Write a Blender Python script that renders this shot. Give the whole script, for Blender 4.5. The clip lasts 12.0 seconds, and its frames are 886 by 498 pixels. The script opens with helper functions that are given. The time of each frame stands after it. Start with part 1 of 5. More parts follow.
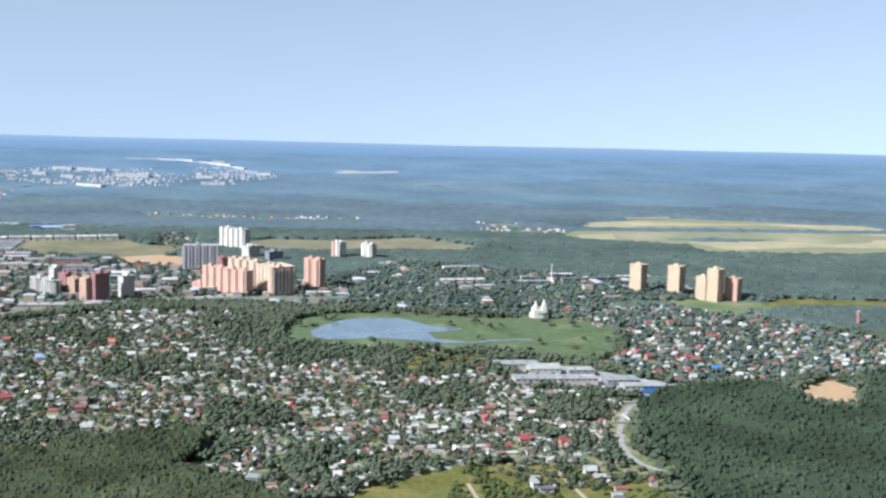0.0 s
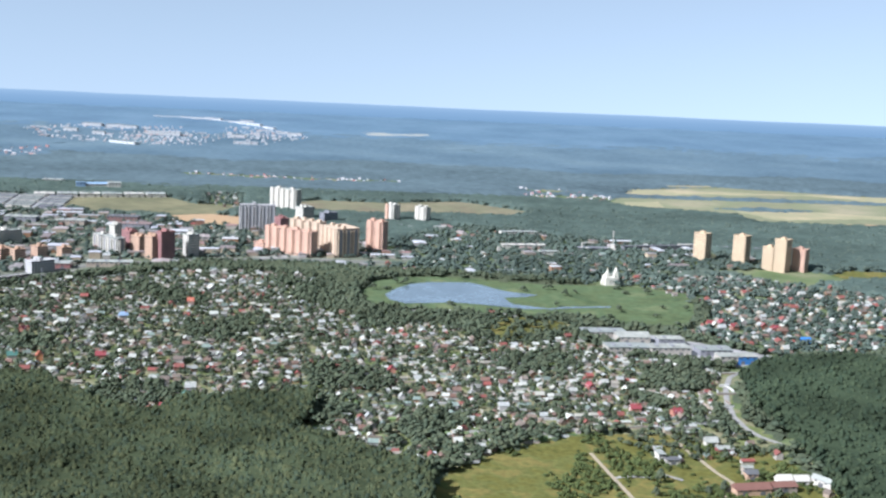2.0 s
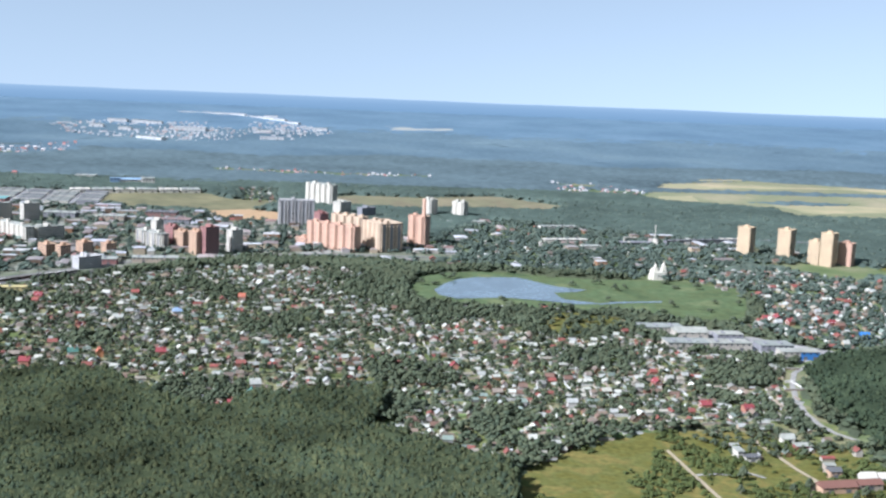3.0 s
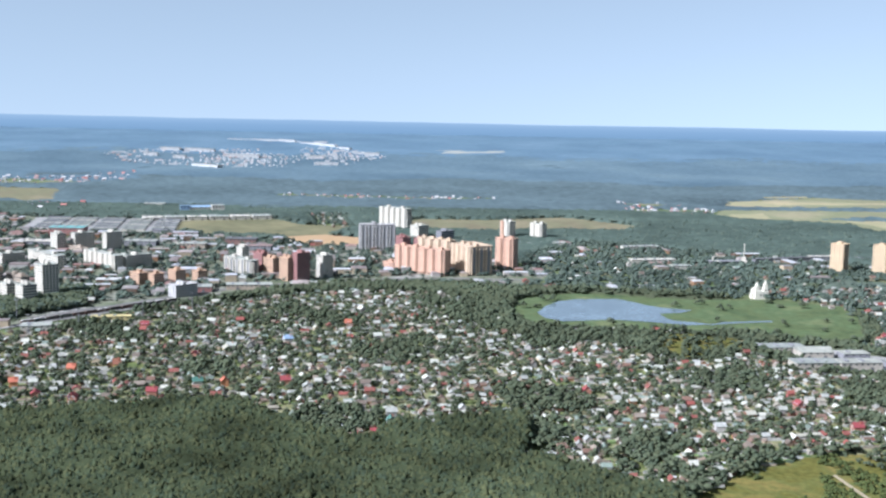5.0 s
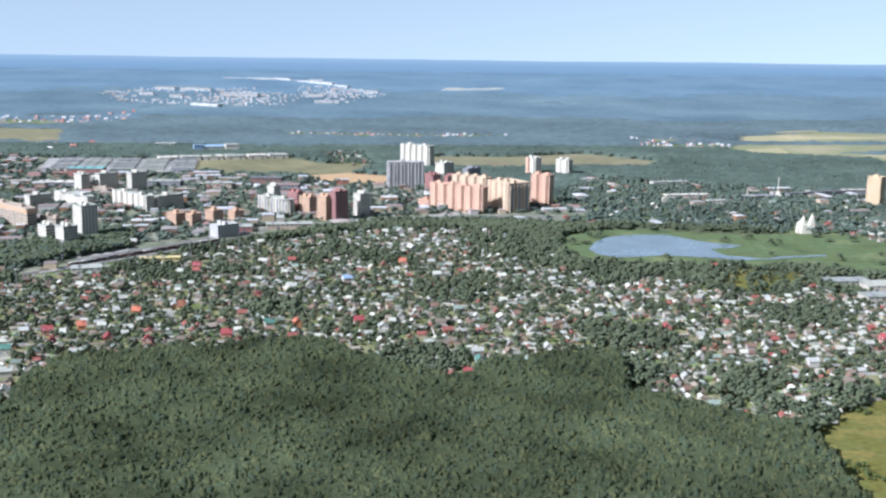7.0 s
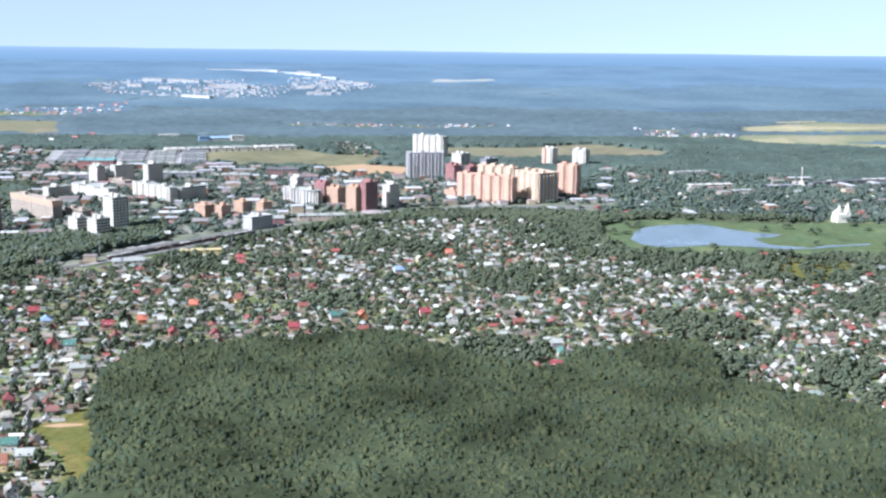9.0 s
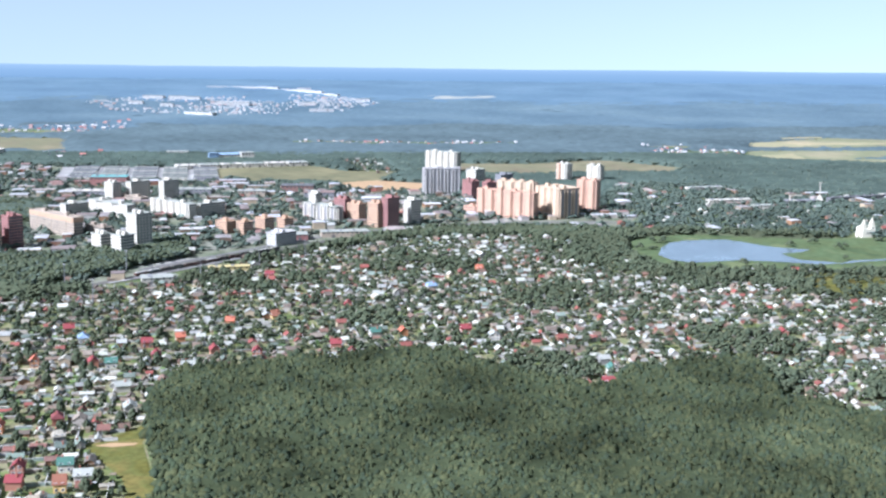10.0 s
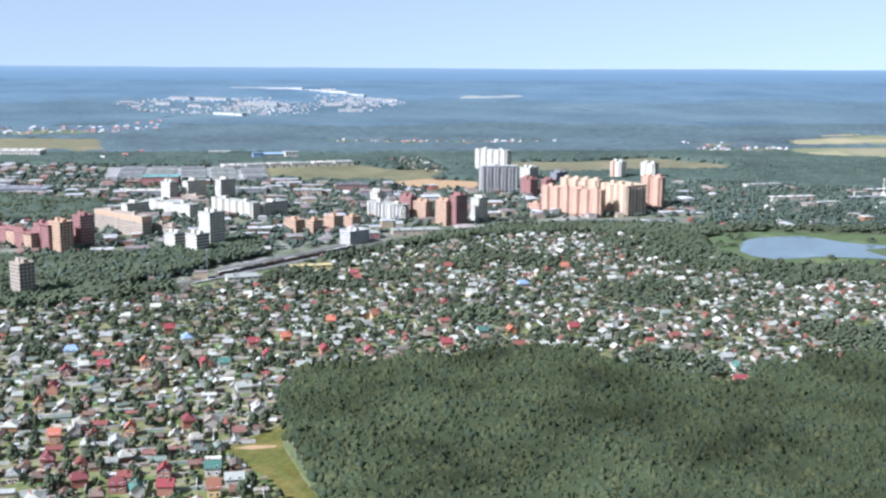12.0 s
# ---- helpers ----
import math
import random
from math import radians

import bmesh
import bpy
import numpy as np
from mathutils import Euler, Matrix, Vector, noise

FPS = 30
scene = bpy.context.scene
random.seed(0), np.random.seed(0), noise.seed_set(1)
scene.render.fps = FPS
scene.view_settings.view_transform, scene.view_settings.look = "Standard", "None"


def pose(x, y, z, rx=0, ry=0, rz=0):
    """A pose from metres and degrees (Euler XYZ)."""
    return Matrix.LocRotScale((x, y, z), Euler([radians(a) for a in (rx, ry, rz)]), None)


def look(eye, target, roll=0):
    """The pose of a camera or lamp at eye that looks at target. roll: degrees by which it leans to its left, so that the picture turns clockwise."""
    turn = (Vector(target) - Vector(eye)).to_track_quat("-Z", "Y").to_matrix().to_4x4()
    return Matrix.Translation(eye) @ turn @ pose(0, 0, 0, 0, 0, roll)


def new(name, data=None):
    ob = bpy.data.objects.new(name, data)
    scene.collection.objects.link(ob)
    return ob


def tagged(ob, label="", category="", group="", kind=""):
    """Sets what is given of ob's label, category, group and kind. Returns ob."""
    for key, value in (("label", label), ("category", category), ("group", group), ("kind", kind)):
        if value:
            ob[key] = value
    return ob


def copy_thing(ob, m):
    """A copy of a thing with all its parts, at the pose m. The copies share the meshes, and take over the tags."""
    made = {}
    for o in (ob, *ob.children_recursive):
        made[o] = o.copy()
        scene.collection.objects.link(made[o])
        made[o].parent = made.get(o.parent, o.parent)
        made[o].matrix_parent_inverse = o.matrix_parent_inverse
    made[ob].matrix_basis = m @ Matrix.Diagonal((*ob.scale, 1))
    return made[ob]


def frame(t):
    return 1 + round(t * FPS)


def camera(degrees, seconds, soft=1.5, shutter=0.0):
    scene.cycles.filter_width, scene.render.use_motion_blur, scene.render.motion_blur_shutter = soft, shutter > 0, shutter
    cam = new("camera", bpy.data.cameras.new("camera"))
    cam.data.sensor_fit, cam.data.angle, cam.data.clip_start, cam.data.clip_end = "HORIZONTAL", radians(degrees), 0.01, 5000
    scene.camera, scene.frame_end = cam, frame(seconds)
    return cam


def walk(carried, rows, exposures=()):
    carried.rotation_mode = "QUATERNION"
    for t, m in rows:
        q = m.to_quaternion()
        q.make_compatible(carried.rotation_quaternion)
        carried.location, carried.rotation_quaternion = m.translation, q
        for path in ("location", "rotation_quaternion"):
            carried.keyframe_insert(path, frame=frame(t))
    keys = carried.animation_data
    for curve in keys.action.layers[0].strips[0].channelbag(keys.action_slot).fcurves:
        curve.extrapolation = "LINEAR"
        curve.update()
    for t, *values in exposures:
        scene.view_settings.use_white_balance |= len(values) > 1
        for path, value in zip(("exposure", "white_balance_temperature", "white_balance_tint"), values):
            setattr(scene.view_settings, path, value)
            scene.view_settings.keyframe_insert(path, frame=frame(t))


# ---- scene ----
cam = camera(42.0, 12.0, soft=2.5)
PATH = [
    (0, (233.6, 3.9, 238.9), (32.2, 859.1, 132.6), 1.50),
    (0.5, (213.9, 3.2, 237.5), (15.9, 855.6, 105.4), 1.72),
    (1, (194.3, 2.6, 236.2), (-4.1, 854.0, 98.6), 1.73),
    (1.5, (174.6, 2.0, 234.9), (-25.3, 853.4, 99.1), 2.47),
    (2, (155.0, 1.6, 233.5), (-48.1, 852.6, 100.2), 2.62),
    (2.5, (135.5, 1.2, 232.0), (-70.6, 851.1, 96.6), 2.41),
    (3, (115.9, 0.8, 230.5), (-96.5, 848.8, 92.9), 2.38),
    (3.5, (96.6, 0.5, 229.1), (-132.1, 846.5, 106.0), 1.49),
    (3.7, (88.8, 0.4, 228.5), (-142.0, 846.2, 107.8), 1.61),
    (5.5, (19.2, -0.0, 222.8), (-216.6, 844.5, 102.5), 1.05),
    (6, (0.0, 0.0, 221.2), (-234.3, 844.6, 98.7), 0.91),
    (6.5, (-19.2, 0.1, 219.6), (-240.6, 844.4, 73.2), 1.10),
    (7, (-38.3, 0.3, 217.9), (-253.3, 842.5, 51.8), 0.80),
    (7.2, (-45.9, 0.4, 217.3), (-258.7, 842.3, 47.1), 0.43),
    (8.8, (-106.7, 1.3, 211.6), (-299.3, 846.6, 33.6), 0.74),
    (9, (-114.3, 1.5, 210.9), (-304.4, 848.8, 40.1), 0.81),
    (9.5, (-133.2, 1.9, 209.0), (-318.2, 851.9, 46.0), 0.98),
    (10, (-152.0, 2.5, 207.2), (-335.1, 853.8, 49.6), 0.75),
    (10.5, (-170.8, 3.1, 205.3), (-353.0, 854.7, 48.0), 0.68),
    (11, (-189.6, 3.7, 203.4), (-373.9, 855.2, 47.6), 0.56),
    (11.5, (-208.2, 4.5, 201.4), (-393.6, 856.0, 47.1), 0.49),
    (12, (-226.9, 5.2, 199.5), (-412.6, 856.3, 43.1), 0.44),
]
walk(cam, [(t, look(eye, target, roll)) for t, eye, target, roll in PATH], [(0.0, 1.12, 5260, 15), (6.5, 1.09, 5260, 15), (9.0, 1.33, 5150, 17), (10.0, 1.32, 5130, 17), (12.0, 1.17, 5190, 16)])

# ---- light ----
SUN_FROM = Vector((-0.72, -0.70, 0.80)).normalized()
world = bpy.data.worlds.new("sky")
scene.world = world
world.use_nodes = True
wn, wl = world.node_tree.nodes, world.node_tree.links
sky = wn.new("ShaderNodeTexSky")
sky.sky_type = "NISHITA"
sky.sun_disc = False
sky.sun_elevation = math.asin(SUN_FROM.z)
sky.sun_rotation = math.atan2(SUN_FROM.x, SUN_FROM.y)
sky.air_density, sky.dust_density, sky.ozone_density = 1.0, 0.15, 1.2
sky_dir = wn.new("ShaderNodeTexCoord")
sky_lift = wn.new("ShaderNodeVectorMath")
sky_lift.operation = "ADD"
sky_lift.inputs[1].default_value = (0, 0, 0.17)
wl.new(sky_dir.outputs["Generated"], sky_lift.inputs[0])
wl.new(sky_lift.outputs[0], sky.inputs[0])
sky_pale = wn.new("ShaderNodeHueSaturation")
sky_pale.inputs["Hue"].default_value, sky_pale.inputs["Saturation"].default_value = 0.455, 0.36
wl.new(sky.outputs[0], sky_pale.inputs["Color"])
wl.new(sky_pale.outputs[0], wn["Background"].inputs[0])
wn["Background"].inputs[1].default_value = 0.062
sun = new("sun", bpy.data.lights.new("sun", "SUN"))
sun.data.energy, sun.data.angle, sun.data.color = 5.0, radians(1.0), (1.0, 0.93, 0.82)
sun.matrix_world = look(SUN_FROM * 1000, (0, 0, 0))

rng = np.random.default_rng(7)


# ---- materials ----
def material(name, colours, rough=0.85, source="", spread=0.25, grain=0.5, patch=0.02, bump=0.0, metal=0.0, spec=0.3, leafy=0.0, width=0.4, fleck=1.0):
    """A surface whose colour is picked from colours by source (each object, each island or patches of the place),
    and then varied by grain and by wider stains."""
    m = bpy.data.materials.new(name)
    m.use_nodes = True
    n, l = m.node_tree.nodes, m.node_tree.links
    out = n["Principled BSDF"]
    out.inputs["Roughness"].default_value = rough
    out.inputs["Metallic"].default_value = metal
    out.inputs["Specular IOR Level"].default_value = spec
    geo = n.new("ShaderNodeNewGeometry")
    fine, wide = n.new("ShaderNodeTexNoise"), n.new("ShaderNodeTexNoise")
    for tex, scale, detail in ((fine, grain, 4), (wide, patch, 5)):
        l.new(geo.outputs["Position"], tex.inputs["Vector"])
        tex.inputs["Scale"].default_value, tex.inputs["Detail"].default_value = scale, detail
    if len(colours) == 1:
        colour = None
    else:
        ramp = n.new("ShaderNodeValToRGB")
        e = ramp.color_ramp.elements
        while len(e) < len(colours):
            e.new(0.5)
        hard = source in ("object", "island")
        ramp.color_ramp.interpolation = "CONSTANT" if hard else "LINEAR"
        for k, c in enumerate(colours):
            e[k].position = k / len(colours) if hard else 0.5 - width / 2 + width * k / (len(colours) - 1)
            e[k].color = (*c, 1)
        if source == "object":
            l.new(n.new("ShaderNodeObjectInfo").outputs["Random"], ramp.inputs[0])
        elif source == "island":
            l.new(geo.outputs["Random Per Island"], ramp.inputs[0])
        else:
            l.new(wide.outputs[0], ramp.inputs[0])
        colour = ramp.outputs[0]
    amount = n.new("ShaderNodeMath")
    amount.operation = "ADD"
    faint = n.new("ShaderNodeMapRange")
    faint.inputs["To Min"].default_value, faint.inputs["To Max"].default_value = 0.5 - fleck / 2, 0.5 + fleck / 2
    l.new(fine.outputs[0], faint.inputs[0])
    l.new(faint.outputs[0], amount.inputs[0])
    l.new(wide.outputs[0], amount.inputs[1])
    value = n.new("ShaderNodeMapRange")
    value.inputs["From Min"].default_value, value.inputs["From Max"].default_value = 0.6, 1.4
    value.inputs["To Min"].default_value, value.inputs["To Max"].default_value = 1 - spread, 1 + spread
    l.new(amount.outputs[0], value.inputs[0])
    mix = n.new("ShaderNodeMix")
    mix.data_type, mix.blend_type = "RGBA", "MULTIPLY"
    mix.inputs[0].default_value = 1
    if colour:
        l.new(colour, mix.inputs[6])
    else:
        mix.inputs[6].default_value = (*colours[0], 1)
    l.new(value.outputs[0], mix.inputs[7])
    l.new(mix.outputs[2], out.inputs["Base Color"])
    if leafy:
        thin, both = n.new("ShaderNodeBsdfTranslucent"), n.new("ShaderNodeMixShader")
        both.inputs[0].default_value = leafy
        l.new(mix.outputs[2], thin.inputs["Color"])
        l.new(out.outputs[0], both.inputs[1])
        l.new(thin.outputs[0], both.inputs[2])
        l.new(both.outputs[0], n["Material Output"].inputs["Surface"])
    if bump:
        b = n.new("ShaderNodeBump")
        b.inputs["Strength"].default_value, b.inputs["Distance"].default_value = bump, 0.4
        l.new(fine.outputs[0], b.inputs["Height"])
        l.new(b.outputs[0], out.inputs["Normal"])
    return m


M_GROUND = material("meadow_ground", [(0.0796, 0.112, 0.0468), (0.112, 0.14, 0.0608), (0.187, 0.168, 0.108)], 0.95, grain=0.15, patch=0.012, spread=0.3, spec=0.1)
M_FIELD = material("meadow_grass", [(0.094, 0.099, 0.0268), (0.122, 0.114, 0.0295), (0.102, 0.107, 0.0322), (0.144, 0.119, 0.0375), (0.0774, 0.0906, 0.0268)], 0.95, grain=0.25, patch=0.035, spread=0.45, bump=0.3, spec=0.05, width=0.35)
M_BUSH = material("meadow_bushes", [(0.0862, 0.108, 0.039), (0.0962, 0.114, 0.039), (0.0771, 0.0984, 0.0375)], 0.85, "island", grain=0.4, patch=0.03, spread=0.35, leafy=0.2, spec=0.05)
M_GARDEN = material("garden_ground", [(0.105, 0.138, 0.05), (0.14, 0.158, 0.06), (0.19, 0.175, 0.105), (0.115, 0.145, 0.052)], 0.95, grain=0.2, patch=0.05, spread=0.35, spec=0.05, width=0.35)
M_MARSH = material("marsh_reeds", [(0.0725, 0.103, 0.0491), (0.0936, 0.117, 0.0526), (0.0772, 0.108, 0.0515), (0.105, 0.123, 0.0585)], 0.95, grain=0.12, patch=0.022, spread=0.4, bump=0.3, spec=0.05, width=0.3)
M_CROP = material("dry_crop", [(0.34, 0.275, 0.165), (0.25, 0.235, 0.13), (0.38, 0.3, 0.185)], 0.95, grain=0.05, patch=0.006, spread=0.15)
M_FALLOW = material("fallow_field", [(0.175, 0.135, 0.0842), (0.14, 0.135, 0.0725), (0.164, 0.135, 0.0819)], 0.95, grain=0.05, patch=0.01, spread=0.35)
M_GREENFIELD = material("green_field", [(0.12, 0.118, 0.06), (0.15, 0.135, 0.07)], 0.95, grain=0.05, patch=0.012, spread=0.35)
M_SAND = material("bare_sand", [(0.374, 0.252, 0.135), (0.304, 0.205, 0.111)], 0.95, grain=0.1, patch=0.03, spread=0.2)
M_ASPHALT = material("asphalt", [(0.117, 0.113, 0.11), (0.152, 0.145, 0.138)], 0.9, grain=0.3, patch=0.03)
M_DIRT = material("dirt_track", [(0.337, 0.281, 0.197), (0.262, 0.225, 0.15)], 0.95, grain=0.4, patch=0.05)
M_ROAD = material("worn_asphalt", [(0.222, 0.213, 0.199), (0.269, 0.257, 0.234), (0.199, 0.193, 0.181)], 0.9, grain=0.3, patch=0.05)
M_BALLAST = material("ballast", [(0.105, 0.0959, 0.0877), (0.076, 0.0702, 0.0643), (0.129, 0.117, 0.105)], 0.95, grain=0.4, patch=0.05)
M_TOWN = material("town_ground", [(0.0936, 0.122, 0.0655), (0.15, 0.159, 0.112), (0.243, 0.234, 0.215)], 0.95, grain=0.06, patch=0.02, spread=0.25, spec=0.05)
M_CONCRETE = material("yard_concrete", [(0.318, 0.309, 0.29), (0.243, 0.234, 0.225), (0.393, 0.384, 0.365)], 0.9, grain=0.2, patch=0.02)
M_WATER = material("lake_water", [(0.125, 0.165, 0.19)], 0.14, grain=0.15, patch=0.03, spread=0.4, bump=0.12, spec=0.5)
M_NEAR_LEAF = material("forest_leaves", [(0.053, 0.065, 0.034), (0.058, 0.069, 0.036), (0.068, 0.076, 0.037), (0.048, 0.063, 0.037), (0.065, 0.072, 0.035), (0.044, 0.058, 0.037)], 0.8, "island", grain=0.2, patch=0.017, spread=0.8, leafy=0.2, spec=0.0, fleck=0.35)
M_GARDEN_LEAF = material("garden_leaves", [(0.077, 0.0945, 0.058), (0.0859, 0.102, 0.064), (0.0927, 0.109, 0.0664), (0.0718, 0.0909, 0.0592), (0.0836, 0.0954, 0.0563)], 0.8, "island", grain=0.35, patch=0.018, spread=0.35, leafy=0.2, spec=0.0)
# Aerial haze is put into these four wood colours, bluer with distance.
M_FAR_LEAF = material("haze_tinted_leaves", [(0.089, 0.115, 0.0918), (0.0987, 0.125, 0.0981), (0.0827, 0.11, 0.0918), (0.107, 0.131, 0.102)], 0.9, "island", grain=0.05, patch=0.006, spread=0.45, leafy=0.2, spec=0.0, fleck=0.6)
M_MID_WOOD = material("haze_tinted_mid_woods", [(0.104, 0.143, 0.15), (0.114, 0.152, 0.158), (0.107, 0.143, 0.154), (0.124, 0.157, 0.158)], 0.9, "island", grain=0.07, patch=0.0035, spread=0.34, leafy=0.2, spec=0.0)
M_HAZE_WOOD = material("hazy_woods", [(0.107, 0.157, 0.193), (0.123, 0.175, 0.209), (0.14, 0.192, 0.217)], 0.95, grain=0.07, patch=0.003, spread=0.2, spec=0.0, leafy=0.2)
M_BLUE_WOOD = material("haze_blue_woods", [(0.12, 0.182, 0.245), (0.129, 0.195, 0.253), (0.14, 0.204, 0.262)], 0.95, grain=0.05, patch=0.005, spread=0.12, spec=0.0, leafy=0.2)
M_DARK_LEAF = material("dark_forest_leaves", [(0.0383, 0.0536, 0.0309), (0.0442, 0.06, 0.0333), (0.0501, 0.066, 0.0358), (0.0356, 0.0511, 0.0309)], 0.8, "island", grain=0.25, patch=0.014, spread=0.6, leafy=0.2, spec=0.05, fleck=0.4)
M_RED_TOWN = material("red_village_plaster", [(0.342, 0.154, 0.132), (0.456, 0.44, 0.44), (0.388, 0.243, 0.221), (0.514, 0.485, 0.472), (0.285, 0.11, 0.0992)], 0.9, "island", spread=0.1)
M_FAR_TOWN = material("far_town_plaster", [(0.413, 0.424, 0.423), (0.492, 0.492, 0.48), (0.335, 0.355, 0.366), (0.413, 0.325, 0.298), (0.453, 0.453, 0.451)], 0.9, "island", spread=0.1)
M_BARK = material("bark", [(0.14, 0.117, 0.0936), (0.292, 0.269, 0.234)], 0.9, "island")
ROOFS = [(0.294, 0.297, 0.261), (0.352, 0.356, 0.303), (0.175, 0.172, 0.15), (0.235, 0.213, 0.168), (0.316, 0.302, 0.246), (0.118, 0.094, 0.0749), (0.175, 0.0626, 0.0487), (0.388, 0.384, 0.33), (0.27, 0.273, 0.246), (0.15, 0.0888, 0.0655),
         (0.248, 0.249, 0.23), (0.175, 0.213, 0.178), (0.166, 0.125, 0.0936), (0.341, 0.337, 0.293), (0.207, 0.0647, 0.0515), (0.305, 0.308, 0.283), (0.114, 0.136, 0.112), (0.144, 0.094, 0.0703), (0.422, 0.415, 0.351), (0.207, 0.172, 0.136)]
WALLS = [(0.339, 0.309, 0.264), (0.258, 0.205, 0.151), (0.386, 0.366, 0.337), (0.187, 0.0983, 0.0655), (0.304, 0.251, 0.174), (0.131, 0.0917, 0.0636), (0.316, 0.285, 0.264), (0.234, 0.131, 0.0702), (0.222, 0.217, 0.202), (0.362, 0.296, 0.202)]
NEAR_ROOFS = [(0.233, 0.236, 0.206), (0.309, 0.307, 0.257), (0.124, 0.108, 0.0896), (0.157, 0.0772, 0.0611), (0.284, 0.261, 0.206), (0.112, 0.0794, 0.0631), (0.168, 0.0567, 0.0457), (0.349, 0.346, 0.292), (0.14, 0.0659, 0.0468), (0.22, 0.222, 0.2),
              (0.148, 0.183, 0.148), (0.152, 0.113, 0.0866), (0.213, 0.201, 0.165), (0.146, 0.0851, 0.0693), (0.245, 0.208, 0.154), (0.0955, 0.119, 0.102)]
M_ROOF = material("house_roofs", NEAR_ROOFS, 0.8, "object", grain=1.2, patch=0.3, spread=0.32)
M_WALL = material("house_walls", WALLS, 0.85, "object", grain=1.2, patch=0.3, spread=0.15)
M_ROOFS = material("house_roofs_far", ROOFS, 0.8, "island", grain=1.2, patch=0.3, spread=0.32)
M_WALLS = material("house_walls_far", WALLS, 0.85, "island", grain=1.2, patch=0.3, spread=0.15)
M_TOWN_ROOF = material("town_roofs", [(0.351, 0.351, 0.351), (0.421, 0.409, 0.386), (0.234, 0.211, 0.199), (0.304, 0.257, 0.234), (0.468, 0.468, 0.468), (0.187, 0.152, 0.14), (0.23, 0.14, 0.12), (0.386, 0.386, 0.409)], 0.7, "island", grain=0.5, patch=0.1, spread=0.2)
M_BRICK = material("chimney_brick", [(0.351, 0.14, 0.0936)], 0.9)
M_GLASS = material("window_glass", [(0.0351, 0.0468, 0.0585)], 0.1, spec=0.6)
M_FRAME = material("white_joinery", [(0.8, 0.8, 0.8)], 0.5)
M_DOOR = material("door_wood", [(0.164, 0.0936, 0.0585), (0.351, 0.351, 0.351)], 0.6, "object")


def paint(name, c, spread=0.12):
    return material(name, [c], 0.85, grain=0.25, patch=0.06, spread=spread)


M_PINK = paint("salmon_brick", (0.44, 0.28, 0.2))
M_TAN = paint("tan_brick", (0.45, 0.345, 0.245))
M_WHITE = paint("white_panels", (0.46, 0.43, 0.365))
M_GREY = paint("grey_panels", (0.192, 0.192, 0.204))
M_RED = paint("red_brick", (0.25, 0.125, 0.112))
M_OCHRE = paint("ochre_brick", (0.39, 0.262, 0.175))
M_YELLOW = paint("yellow_brick", (0.47, 0.355, 0.225))
M_RIB = paint("ribbed_grey_panels", (0.4, 0.385, 0.37))
M_BEIGE = paint("beige_panels", (0.314, 0.262, 0.206))
# Dark grey stands for loggia glass and the shade inside, painted in.
M_LOGGIA = paint("shaded_loggia", (0.19, 0.19, 0.195))
M_BLUE = paint("blue_cladding", (0.0445, 0.149, 0.371))
M_TEAL = paint("teal_sheet_roof", (0.147, 0.297, 0.284))
M_METAL = paint("light_sheet_roof", (0.281, 0.289, 0.254))
M_OLDROOF = paint("weathered_sheet_roof", (0.215, 0.228, 0.206), 0.3)
M_PALEROOF = paint("dull_sheet_roof", (0.267, 0.269, 0.232), 0.3)
M_DARKROOF = paint("bitumen_roof", (0.104, 0.104, 0.104))
M_SIGNYELLOW = paint("yellow_cladding", (0.427, 0.356, 0.166))

# ---- helpers ----
AHEAD = Vector((-0.32, 0.9474))


def lie(x, y):
    """The height of the ground: level in the valley, rising gently to the wooded horizon."""
    s = AHEAD.x * x + AHEAD.y * y
    return 89 * (np.minimum(np.maximum(s - 2125, 0), 1500) / 2168) ** 2.7 + 0.035 * np.maximum(s - 3625, 0)


def inside(poly, x, y):
    p = np.array(poly, float)
    hit = np.zeros(np.shape(x), bool)
    for (x0, y0), (x1, y1) in zip(p, np.roll(p, -1, 0)):
        if y0 != y1:
            hit ^= ((y0 > y) != (y1 > y)) & (x < (x1 - x0) * (y - y0) / (y1 - y0) + x0)
    return hit


def scatter(step, x0, x1, y0, y1, jitter=0.45, turn=0.0):
    """Points of a jittered grid."""
    xs, ys = np.meshgrid(np.arange(x0, x1, step), np.arange(y0, y1, step))
    x = xs.ravel() + rng.uniform(-jitter, jitter, xs.size) * step
    y = ys.ravel() + rng.uniform(-jitter, jitter, xs.size) * step
    return x, y


def mesh_object(name, verts, faces, mats, which=None, parent=None, smooth=False):
    """One mesh from arrays of vertices and of triangles."""
    me = bpy.data.meshes.new(name)
    verts, faces = np.asarray(verts, np.float32), np.asarray(faces, np.int32)
    me.vertices.add(len(verts))
    me.vertices.foreach_set("co", verts.ravel())
    me.loops.add(faces.size)
    me.loops.foreach_set("vertex_index", faces.ravel())
    me.polygons.add(len(faces))
    me.polygons.foreach_set("loop_start", np.arange(0, faces.size, 3, dtype=np.int32))
    me.polygons.foreach_set("loop_total", np.full(len(faces), 3, np.int32))
    if which is not None:
        me.polygons.foreach_set("material_index", np.asarray(which, np.int32))
    me.polygons.foreach_set("use_smooth", np.full(len(faces), smooth))
    for m in mats:
        me.materials.append(m)
    me.update(calc_edges=True)
    ob = new(name, me)
    ob.parent = parent
    return ob


